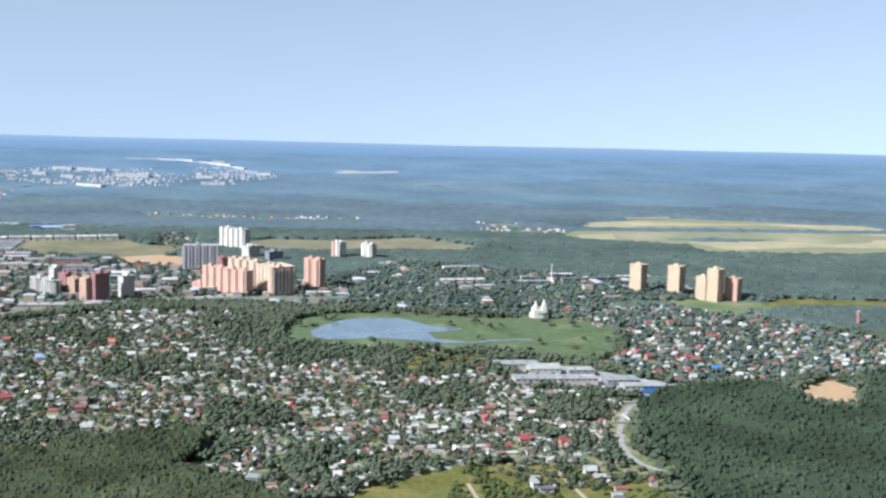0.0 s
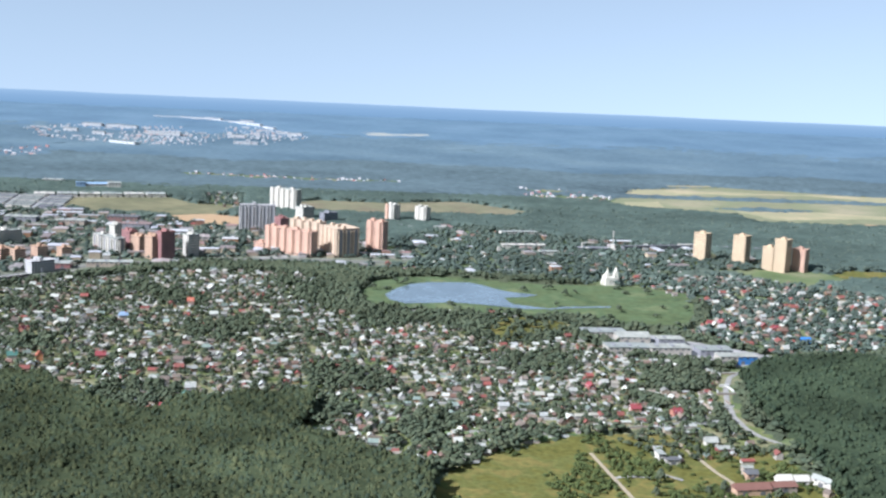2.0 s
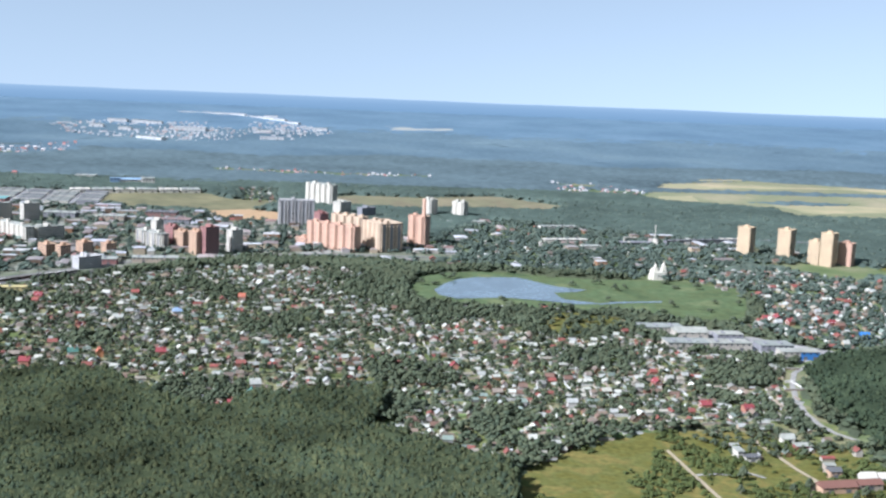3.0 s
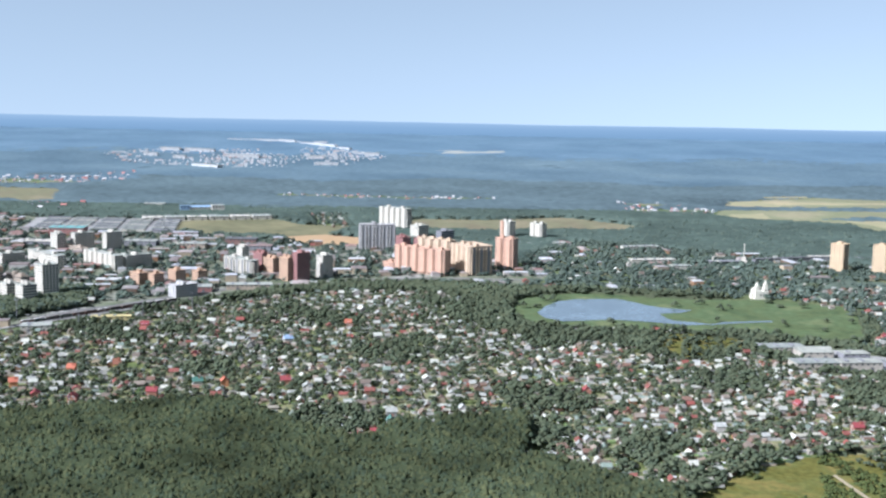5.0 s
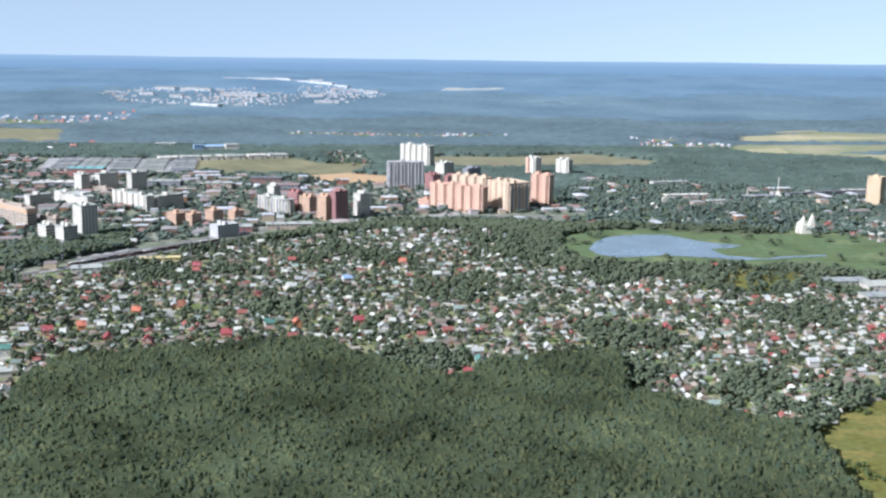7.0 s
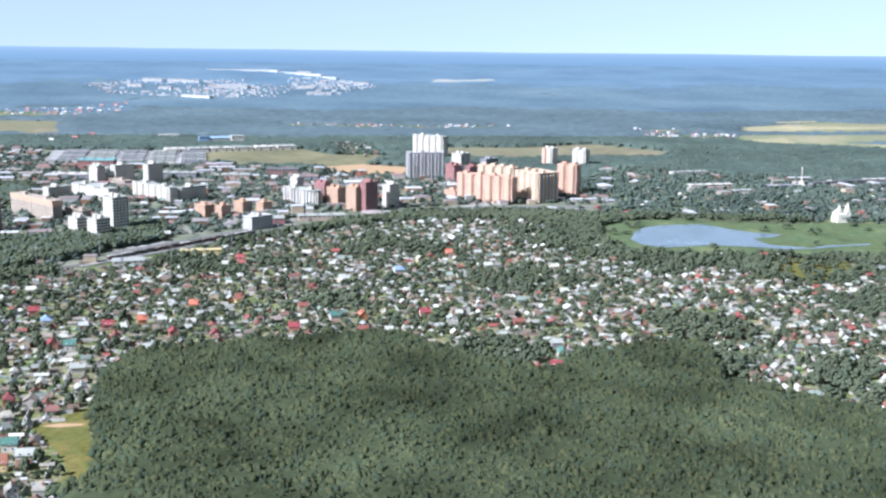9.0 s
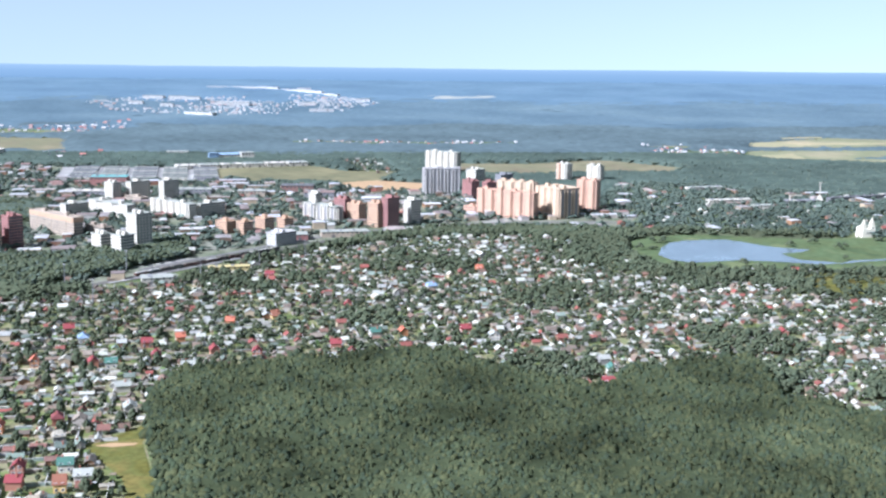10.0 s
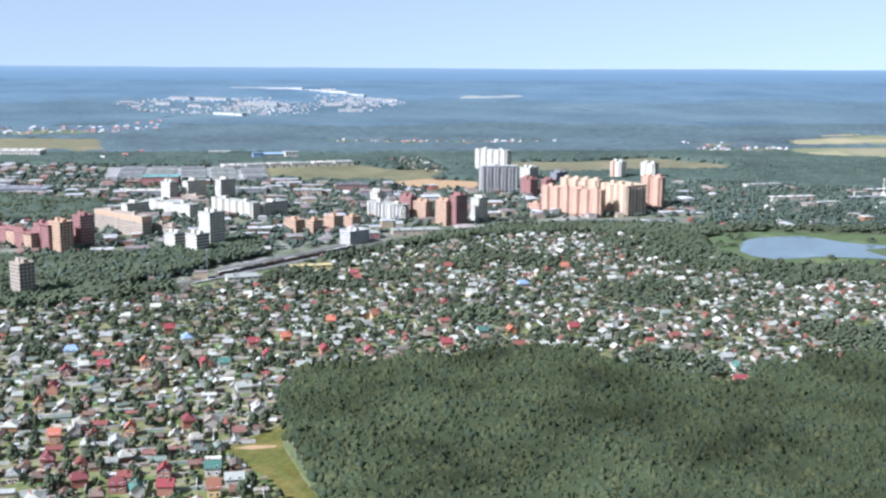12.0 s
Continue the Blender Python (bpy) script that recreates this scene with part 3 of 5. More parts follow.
def undergrowth(name, poly, step, height, mat, label):
    """The closed lower canopy of a wood: an uneven leafy sheet that falls to the ground at the edge."""
    p = np.array(poly, float)
    gx, gy = np.meshgrid(np.arange(p[:, 0].min(), p[:, 0].max(), step), np.arange(p[:, 1].min(), p[:, 1].max(), step))
    gx = gx + rng.uniform(-0.3, 0.3, gx.shape) * step
    gy = gy + rng.uniform(-0.3, 0.3, gy.shape) * step
    deep = inside(poly, gx, gy)
    core = np.all([inside(poly, gx + dx, gy + dy) for dx, dy in ((7, 0), (-7, 0), (0, 7), (0, -7))], 0)
    gz = lie(gx, gy) + np.where(core & deep, height * rng.uniform(0.95, 1.04, gx.shape) + swell(gx, gy), -0.3)
    num = np.arange(gx.size).reshape(gx.shape)
    a, b, c, d = num[:-1, :-1].ravel(), num[:-1, 1:].ravel(), num[1:, 1:].ravel(), num[1:, :-1].ravel()
    some = (deep[:-1, :-1] | deep[1:, 1:]).ravel()
    tris = np.concatenate([np.stack([a, b, c], -1)[some], np.stack([a, c, d], -1)[some]])
    ob = mesh_object(name, np.stack([gx.ravel(), gy.ravel(), gz.ravel()], -1), tris, [mat], smooth=True)
    return tagged(ob, label, "undergrowth", kind="stuff")


def canopy(name, mask, x0, x1, y0, y1, step, height, uneven, mat, label):
    """The closed roof of leaves of woods seen from afar, wherever mask(x, y) holds."""
    gx, gy = np.meshgrid(np.arange(x0, x1, step), np.arange(y0, y1, step))
    gx = gx + rng.uniform(-0.35, 0.35, gx.shape) * step
    gy = gy + rng.uniform(-0.35, 0.35, gy.shape) * step
    deep = mask(gx, gy)
    core = deep.copy()
    core[1:-1, 1:-1] &= deep[:-2, 1:-1] & deep[2:, 1:-1] & deep[1:-1, :-2] & deep[1:-1, 2:]
    gz = lie(gx, gy) + np.where(core, height + uneven * rng.uniform(-1, 1, gx.shape), np.where(deep, 0.35 * height, -0.5))
    num = np.arange(gx.size).reshape(gx.shape)
    a, b, c, d = num[:-1, :-1].ravel(), num[:-1, 1:].ravel(), num[1:, 1:].ravel(), num[1:, :-1].ravel()
    some = (deep[:-1, :-1] | deep[1:, 1:]).ravel()
    tris = np.concatenate([np.stack([a, b, c], -1)[some], np.stack([a, c, d], -1)[some]])
    return tagged(mesh_object(name, np.stack([gx.ravel(), gy.ravel(), gz.ravel()], -1), tris, [mat], smooth=True), label, "trees", kind="stuff")


def off_line(x, y, pts):
    """The distance from a line of points."""
    best = np.full(np.shape(x), 1e9)
    for (px, py), (qx, qy) in zip(pts, pts[1:]):
        u = np.clip(((x - px) * (qx - px) + (y - py) * (qy - py)) / ((qx - px) ** 2 + (qy - py) ** 2), 0, 1)
        best = np.minimum(best, np.hypot(x - px - u * (qx - px), y - py - u * (qy - py)))
    return best


def wood(name, templates, x, y, width, tall, mat, label):
    v, f, w = spread_out(templates, x, y, lie(x, y) - 0.2, width, tall)
    return tagged(mesh_object(name, v, f, [mat, M_BARK], w, smooth=True), label, "trees", kind="stuff")


def many(n, lo, hi):
    return rng.uniform(lo, hi, n)


x, y = scatter(4.5, -470, 60, 400, 790)
k = inside(NEAR_FOREST, x, y) & ~inside(GLADE, x, y) & (y > 420)
x, y = x[k], y[k]
undergrowth("undergrowth", NEAR_FOREST, 3.2, 12.1, M_NEAR_LEAF, "closed leafy undergrowth of the forest")
wood("forest", FULL, x, y, 5.5 + 8.5 * many(len(x), 0, 1) ** 2, many(len(x), 12.1, 13.9) + swell(x, y), M_NEAR_LEAF, "dense green broadleaf forest in full leaf")
x, y = scatter(6.2, 170, 560, 560, 1200)
k = inside(RIGHT_FOREST, x, y) & ~inside(SANDPIT, x, y) & (off_line(x, y, EAST_ROAD) > 9)
x, y = x[k], y[k]
undergrowth("undergrowth", RIGHT_FOREST, 4.5, 9.5, M_DARK_LEAF, "closed leafy undergrowth of the forest")
wood("forest", LIGHT, x, y, many(len(x), 6.5, 11), many(len(x), 10, 12.4) + swell(x, y), M_DARK_LEAF, "dense green broadleaf forest beside the road")
x, y = scatter(3.4, 0, 250, 540, 780)
open_land = inside(MEADOW, x, y) | inside(HAMLET, x, y)
dense = np.sin(x * 0.075 + 2) * np.sin(y * 0.06 + 0.5) + 0.5 * np.sin(x * 0.17 + y * 0.11) + np.where(x > 78, 0.35, -0.75)
k = open_land & (inside(COVERT, x, y) & (rng.uniform(0, 1, x.size) < 0.75) | (dense + rng.uniform(-0.5, 0.5, x.size) > 0.5)) & (off_line(x, y, EAST_ROAD) > 8) & (off_line(x, y, TRACK) > 3.5)
x, y = x[k], y[k]
wood("bushes", LIGHT, x, y, many(len(x), 2.2, 5.5), many(len(x), 1.0, 3.4), M_BUSH, "low bushes and young trees in the meadow")
x, y = scatter(6.2, -300, 200, 660, 1300)
k = np.any([inside(p, x, y) for p in (GREEN_BELT, GROVE, HAMLET_GROVE, COPSE)], 0)
k &= ~inside(ROUGH_GRASS, x, y) | (rng.uniform(0, 1, len(x)) < 0.3)
k |= inside(MARSH, x, y) & ~inside(LAKE, x, y) & (rng.uniform(0, 1, len(x)) < 0.02) & (off_line(x, y, LAKE + LAKE[:1]) > 7)
x, y = x[k], y[k]
wood("lakeside_trees", LIGHT, x, y, many(len(x), 5.5, 11), many(len(x), 3.5, 8.5), M_GARDEN_LEAF, "willows and bushes between marsh and gardens")

# ---- houses ----
def house_mesh(w, l, h, rise, over=0.45):
    """Vertices, triangles and materials of a plain gabled house: walls, then a thick roof."""
    a, b = w / 2, l / 2
    v = [(-a, -b, 0), (a, -b, 0), (a, b, 0), (-a, b, 0), (-a, -b, h), (a, -b, h), (a, b, h), (-a, b, h), (0, -b, h + rise), (0, b, h + rise)]
    f = [(0, 1, 5), (0, 5, 4), (1, 2, 6), (1, 6, 5), (2, 3, 7), (2, 7, 6), (3, 0, 4), (3, 4, 7), (4, 5, 8), (6, 7, 9)]
    drop = rise * over / a
    n = len(v)
    for z in (0.05, 0.3):
        v += [(-a - over, -b - over, h - drop + z), (a + over, -b - over, h - drop + z), (a + over, b + over, h - drop + z), (-a - over, b + over, h - drop + z), (0, -b - over, h + rise + z), (0, b + over, h + rise + z)]
    r = [(6, 10, 11), (6, 11, 9), (10, 7, 8), (10, 8, 11), (0, 5, 4), (0, 3, 5), (4, 5, 2), (4, 2, 1), (0, 4, 10), (0, 10, 6), (4, 1, 7), (4, 7, 10),
         (3, 9, 11), (3, 11, 5), (5, 11, 8), (5, 8, 2), (0, 6, 9), (0, 9, 3), (1, 2, 8), (1, 8, 7)]
    f += [tuple(q + n for q in t) for t in r]
    return np.array(v, float), np.array(f), np.array([0] * 10 + [1] * 20)


def house(w, l, h, rise, floors, hip=0.0, walls=None, tiles=None, label="detached gabled house in a leafy garden plot"):
    """A detached house: walls, a roof with its chimney, windows and a door."""
    root = new("house")
    tagged(root, label, "house", "houses of the settlement")
    a, b = w / 2, l / 2
    bm = bmesh.new()
    box(bm, -a, a, -b, b, 0, h)
    if not hip:
        for e in (-b, b - 0.3):
            g = [bm.verts.new(p) for p in ((-a, e, h), (a, e, h), (0, e, h + rise), (-a, e + 0.3, h), (a, e + 0.3, h), (0, e + 0.3, h + rise))]
            for q in ((0, 1, 2), (5, 4, 3), (0, 2, 5, 3), (1, 4, 5, 2)):
                bm.faces.new([g[k] for k in q])
    if w > 7.7:
        box(bm, a, a + 2.6, -b * 0.5, b * 0.6, 0, 2.6)
    part("wall", bm, walls or M_WALL, root)
    bm = bmesh.new()
    o = 0.5
    drop = rise * o / a
    low, high = [], []
    for z, keep in ((0.05, low), (0.28, high)):
        for p in ((-a - o, -b - o, h - drop), (a + o, -b - o, h - drop), (a + o, b + o, h - drop), (-a - o, b + o, h - drop), (0, -b - o + hip, h + rise), (0, b + o - hip, h + rise)):
            keep.append(bm.verts.new((p[0], p[1], p[2] + z)))
    for s, flip in ((low, True), (high, False)):
        for q in ((0, 4, 5, 3), (4, 1, 2, 5)) + (((0, 1, 4), (2, 3, 5)) if hip else ()):
            bm.faces.new([s[k] for k in (q if flip else q[::-1])])
    rim = (0, 1, 2, 3) if hip else (0, 4, 1, 2, 5, 3)
    for p, q in zip(rim, rim[1:] + rim[:1]):
        bm.faces.new((low[p], low[q], high[q], high[p]))
    if w > 7.7:
        box(bm, a - 0.1, a + 3.0, -b * 0.5 - 0.3, b * 0.6 + 0.3, 2.62, 2.8)
    roof = part("roof", bm, tiles or M_ROOF, root)
    ch = part("chimney", boxes((0.9, 1.5, b * 0.3, b * 0.3 + 0.6, h + rise * 0.5, h + rise + 0.9), (0.82, 1.58, b * 0.3 - 0.08, b * 0.3 + 0.68, h + rise + 0.9, h + rise + 1.02)), M_BRICK, roof, "brick chimney")
    pane = None
    for fl in range(floors):
        z = 1.0 + 2.8 * fl
        spots = [(-a - 0.03, -b * 0.5, 90), (-a - 0.03, b * 0.5, 90), (-w * 0.25, -b - 0.03, 0), (w * 0.25, -b - 0.03, 0)]
        for px, py, turn in spots:
            if pane is None:
                bm = boxes((-0.75, -0.62, -0.06, 0.06, 0, 1.5), (0.62, 0.75, -0.06, 0.06, 0, 1.5), (-0.62, 0.62, -0.06, 0.06, 0, 0.13), (-0.62, 0.62, -0.06, 0.06, 1.37, 1.5))
                nf = len(bm.faces)
                box(bm, -0.62, 0.62, -0.02, 0.04, 0.13, 1.37)
                bm.faces.ensure_lookup_table()
                for q in bm.faces[nf:]:
                    q.material_index = 1
                win = part("window", bm, [M_FRAME, M_GLASS], root)
                pane = win.data
            else:
                win = new("window", pane)
                win.parent = root
            win.matrix_basis = pose(px, py, z, 0, 0, turn)
    part("door", boxes((0 - 0.5, 0.5, -b - 0.06, -b + 0.02, 0.2, 2.25)), M_DOOR, root)
    return root


def sites(poly, sx, sy, turn, skip):
    """House plots in rows along the lanes of a settlement."""
    c, s = math.cos(radians(turn)), math.sin(radians(turn))
    p = np.array(poly, float)
    u, v = p[:, 0] * c + p[:, 1] * s, -p[:, 0] * s + p[:, 1] * c
    gu, gv = np.meshgrid(np.arange(u.min(), u.max(), sx), np.arange(v.min(), v.max(), sy))
    gu = gu.ravel() + rng.uniform(-0.3, 0.3, gu.size) * sx
    gv = gv.ravel() + rng.uniform(-0.28, 0.28, gv.size) * sy
    x, y = gu * c - gv * s, gu * s + gv * c
    k = inside(poly, x, y) & (rng.uniform(0, 1, x.size) > skip)
    return x[k], y[k]


def grove(x, y):
    """Above zero where trees stand closer than houses in the settlement."""
    return np.clip((np.asarray(y) - 640) / 60, -3, 0) + np.sin(x * 0.023 + 1) * np.sin(y * 0.029) + 0.6 * np.sin(x * 0.055 + y * 0.031 + 1) * np.sin(y * 0.047 - x * 0.01) - 0.62 - 0.8 * np.clip((-330 - np.asarray(x)) / 80, 0, 1) * np.clip((900 - np.asarray(y)) / 100, 0, 1)


def clear(x, y, extra=()):
    """Which places are free of woods, yards, roads and the single villas."""
    free = ~np.any([inside(p, x, y) for p in (GREEN_BELT, GROVE, HAMLET_GROVE, COPSE, WEST_WOOD, PARK_WOOD, MARKET, FACTORY, GLADE)], 0)
    for px, py, r in extra:
        free &= np.hypot(x - px, y - py) > r
    return free


RED_VILLAS = [(155, 1136), (166, 1146), (178, 1134), (205, 1150), (216, 1142), (-460, 473), (-451, 456), (-579, 578), (-574, 627), (-590, 610), (-576, 721), (-517, 648), (-506, 700), (-486, 673), (-382, 730), (-408, 844), (-508, 938), (-426, 697), (-305, 794),
              (-455, 695), (137, 811), (71, 856), (108, 810), (-82, 842), (-195, 687)]
ORANGE_VILLAS = [(-535, 505), (-553, 639), (-490, 718), (-346, 774), (-336, 1014), (-503, 523), (-475, 770)]
YELLOW_VILLAS = [(-429, 458), (-568, 545), (-449, 793)]
GREEN_VILLAS = [(-440, 482), (-561, 592), (-365, 767), (-462, 450), (-505, 649), (-195, 717)]
BLUE_VILLAS = [(-611, 653), (-553, 700), (-361, 930)]
BROWN_VILLAS = [(-473, 453), (-520, 474), (-493, 455), (-480, 543)]
GREY_VILLAS = [(-425, 472), (-500, 503), (-475, 606), (-452, 571), (-456, 656), (-282, 782), (-396, 888)]
VILLAS = [(px, py, 10) for p in (RED_VILLAS, ORANGE_VILLAS, YELLOW_VILLAS, GREEN_VILLAS, BLUE_VILLAS, BROWN_VILLAS, GREY_VILLAS) for px, py in p]
hx, hy = sites(SETTLEMENT, 10.0, 11.5, 24, 0.52)
k = clear(hx, hy, VILLAS) & (grove(hx, hy) < 0)
hx, hy = hx[k], hy[k]
road_free = np.ones(len(hx), bool)
for (px, py), (qx, qy) in zip([(-636, 880), (-611, 940), (-543, 1074)], [(-611, 940), (-543, 1074), (-434, 1257)]):
    u = np.clip(((hx - px) * (qx - px) + (hy - py) * (qy - py)) / ((qx - px) ** 2 + (qy - py) ** 2), 0, 1)
    road_free &= np.hypot(hx - px - u * (qx - px), hy - py - u * (qy - py)) > 16
road_free &= off_line(hx, hy, EAST_ROAD) > 9
hx, hy = hx[road_free], hy[road_free]
ax_, ay_ = sites(HAMLET, 26, 28, 30, 0.85)
gx_, gy_ = sites(ROADSIDE, 22, 24, 30, 0.5)
k = off_line(gx_, gy_, EAST_ROAD) > 14
ax_, ay_ = np.r_[ax_, gx_[k]], np.r_[ay_, gy_[k]]
hx, hy = np.r_[ax_, hx], np.r_[ay_, hy]
near = np.argsort(hy + 0.15 * np.abs(hx + 250))
STYLES = [(4.9, 6.2, 2.7, 2.0, 1, 0), (5.6, 6.8, 4.2, 2.2, 2, 0), (4.4, 5.4, 2.5, 1.9, 1, 0), (7.8, 8.2, 4.6, 2.2, 2, 2.4), (4.6, 7.8, 2.6, 1.3, 1, 0), (5.4, 6.0, 4.4, 2.4, 2, 1.8)]
models = []
placed = []
for n, k in enumerate(near[:290]):
    m = pose(hx[k], hy[k], 0, 0, 0, 24 + 90 * rng.integers(0, 4) + rng.normal(0, 7))
    style = int(rng.integers(0, len(STYLES)))
    placed.append((hx[k], hy[k]))
    while len(models) < len(STYLES):
        models.append(None)
    if models[style] is None:
        models[style] = house(*STYLES[style])
        models[style].matrix_basis = m
    else:
        copy_thing(models[style], m)
def villas(places, walls, tiles, label, size=(6.0, 7.2, 4.4, 2.5, 2, 0)):
    first = None
    for n, (px, py) in enumerate(places):
        m = pose(px, py, 0, 0, 0, (114, 24, 294, 204)[n % 4] + 9 * math.sin(7 * n))
        if first is None:
            first = house(*size, walls, tiles, label)
            first.matrix_basis = m
        else:
            copy_thing(first, m)


villas(RED_VILLAS, paint("red_clay_walls", (0.296, 0.142, 0.0964)), paint("bright_red_roof", (0.205, 0.045, 0.048)), "brick house with a bright red roof")
villas(ORANGE_VILLAS, paint("orange_walls", (0.445, 0.208, 0.0964)), paint("orange_tile_roof", (0.371, 0.125, 0.0742)), "orange house with a tiled roof", (5.2, 6.0, 4.6, 2.6, 2, 0))
villas(YELLOW_VILLAS, paint("yellow_walls", (0.593, 0.407, 0.149)), paint("brown_tile_roof", (0.222, 0.0964, 0.0593)), "yellow house with a steep brown roof", (5.2, 5.8, 4.8, 3.6, 2, 0))
villas(GREEN_VILLAS, M_WHITE, paint("green_sheet_roof", (0.062, 0.14, 0.11)), "white house with a green metal roof")
villas(BLUE_VILLAS, M_WHITE, paint("blue_sheet_roof", (0.2, 0.27, 0.37)), "white house with a blue metal roof", (7.0, 8.6, 4.4, 2.6, 2, 2.2))
villas(BROWN_VILLAS, paint("dark_brick_walls", (0.26, 0.104, 0.0742)), paint("maroon_roof", (0.149, 0.0445, 0.0445)), "brick house with a dark maroon roof", (6.4, 7.4, 4.4, 2.4, 2, 1.8))
villas(GREY_VILLAS, M_WHITE, M_METAL, "white house with a pale metal roof", (7.0, 8.4, 4.2, 2.2, 2, 0))
HOUSES = [house_mesh(w, l, h, r) for w, l, h, r, *_ in STYLES] + [house_mesh(5, 6, 2.4, 1.6), house_mesh(4, 9, 2.3, 1.0), house_mesh(3.5, 4.5, 2.2, 1.2)]
rest = near[290:]
v, f, w = spread_out(HOUSES, hx[rest], hy[rest], 0 * hx[rest], many(len(rest), 0.62, 0.92), None, radians(24) + math.pi / 2 * rng.integers(0, 4, len(rest)) + rng.normal(0, 0.12, len(rest)))
tagged(mesh_object("houses", v, f, [M_WALLS, M_ROOFS], w), "many small houses with grey white and red roofs", "houses", kind="stuff")
sx_, sy_ = sites(SETTLEMENT, 13, 13, 24, 0.46)
k = clear(sx_, sy_, VILLAS) & (off_line(sx_, sy_, EAST_ROAD) > 8)
sx_, sy_ = sx_[k], sy_[k]
v, f, w = spread_out(HOUSES[6:], sx_, sy_, 0 * sx_, many(len(sx_), 0.65, 0.95), None, radians(24) + math.pi / 2 * rng.integers(0, 4, len(sx_)))
tagged(mesh_object("sheds", v, f, [M_WALLS, M_ROOFS], w), "small garden sheds and greenhouses among trees", "sheds", kind="stuff")
for poly, step, name in ((RIGHT_TOWN, 11.5, "houses"), (NORTH_TOWN, 34, "houses"), (WEST_TOWN, 30, "houses"), (EDGE_VILLAGE, 16, "houses")):
    bx, by = sites(poly, step, step * 1.2, 24, 0.3)
    k = clear(bx, by) & (off_line(bx, by, HIGHWAY) > 22) & (np.hypot(bx - 40, by - 1315) > 45)
    bx, by = bx[k], by[k]
    v, f, w = spread_out(HOUSES, bx, by, 0 * bx, many(len(bx), 0.7, 1.0), None, radians(24) + math.pi / 2 * rng.integers(0, 4, len(bx)))
    tagged(mesh_object(name, v, f, [M_WALLS, M_ROOFS], w), "low houses with pale and red roofs among trees", "houses", kind="stuff")

LOW_HALLS = [house_mesh(w, l, h, r, 0.3) for w, l, h, r in ((14, 26, 4, 0.8), (10, 34, 5, 0.6), (18, 22, 6, 0.5), (8, 18, 3.2, 0.6), (12, 12, 7, 0.4))]
for poly, step, big in ((FAR_TOWN, 16, 1.21), (RED_VILLAGE, 22, 1.0), (FIELD_VILLAGE, 18, 0.9), (ROW_VILLAGE, 18, 0.8), ([(-1297, 1862), (-1226, 1739), (-1100, 1790), (-1180, 1890)], 18, 1.15)):
    bx, by = sites(poly, step, step * 1.3, 24, 0.25)
    k = np.sin(bx * 0.013 + 1) * np.sin(by * 0.011) + rng.uniform(-0.6, 0.6, len(bx)) > (-0.15 if big > 1.2 else -0.75)
    bx, by = bx[k], by[k]
    v, f, w = spread_out(HOUSES + LOW_HALLS if big > 1.2 else HOUSES, bx, by, lie(bx, by), np.full(len(bx), 0.7 if big > 1.2 else big), None, radians(24) + math.pi / 2 * rng.integers(0, 4, len(bx)))
    tagged(mesh_object("houses", v, f, [M_FAR_TOWN, M_FAR_TOWN if big > 1.2 else M_RED_TOWN], w), "pale houses of a distant village among woods", "houses", kind="stuff")

for poly, step in ((WEST_TOWN, 32), (NORTH_TOWN, 60)):
    bx, by = sites(poly, step, step * 1.1, 24, 0.25)
    k = clear(bx, by) & (off_line(bx, by, HIGHWAY) > 26) & (np.hypot(bx - 40, by - 1315) > 60)
    bx, by = bx[k], by[k]
    v, f, w = spread_out(LOW_HALLS, bx, by, 0 * bx, many(len(bx), 0.7, 1.1), None, radians(24) + math.pi / 2 * rng.integers(0, 4, len(bx)))
    tagged(mesh_object("low_buildings", v, f, [M_WALLS, M_TOWN_ROOF], w), "low shops garages and stores of the town", "buildings", kind="stuff")

# vegetable beds and greenhouses in the nearer gardens
bx, by = sites(SETTLEMENT, 8.5, 9.0, 24, 0.35)
k = (by < 760) & (bx > -720) & clear(bx, by, VILLAS)
bx, by = bx[k], by[k]
BEDS = [house_mesh(w, l, h, r, 0.05) for w, l, h, r in ((1.4, 6, 0.35, 0.1), (2.2, 5, 0.5, 0.1), (3.0, 3.4, 0.4, 0.1), (2.6, 6, 1.5, 0.7), (2.4, 3.0, 2.1, 0.5))]
M_BED = material("garden_beds", [(0.117, 0.164, 0.0585), (0.187, 0.152, 0.105), (0.0819, 0.129, 0.0468), (0.398, 0.398, 0.386), (0.257, 0.211, 0.152), (0.14, 0.199, 0.0702)], 0.9, "island", grain=1.0, patch=0.2, spread=0.3)
v, f, w = spread_out(BEDS, bx, by, 0 * bx, np.ones(len(bx)), None, radians(24) + math.pi / 2 * rng.integers(0, 2, len(bx)) + rng.normal(0, 0.08, len(bx)))
tagged(mesh_object("garden_beds", v, f, [M_BED, M_BED], w), "vegetable beds and small greenhouses in the gardens", "garden beds", kind="stuff")

# fences along the plots
M_FENCE = material("fence_boards", [(0.421, 0.409, 0.374), (0.281, 0.234, 0.187), (0.491, 0.48, 0.456), (0.187, 0.152, 0.117), (0.351, 0.351, 0.328), (0.211, 0.257, 0.222)], 0.9, "island", grain=1.0, patch=0.2, spread=0.3)
fx, fy = sites(SETTLEMENT, 10, 12, 24, 0.3)
k = clear(fx, fy)
fx, fy = fx[k], fy[k]
FENCE = [house_mesh(0.25, l, 1.7, 0.05, 0.05) for l in (9, 14, 18)]
v, f, w = spread_out(FENCE, fx, fy, 0 * fx, np.ones(len(fx)), None, radians(24) + math.pi / 2 * rng.integers(0, 2, len(fx)))
tagged(mesh_object("fences", v, f, [M_FENCE, M_FENCE], w), "plain board fences between garden plots", "fence", kind="stuff")

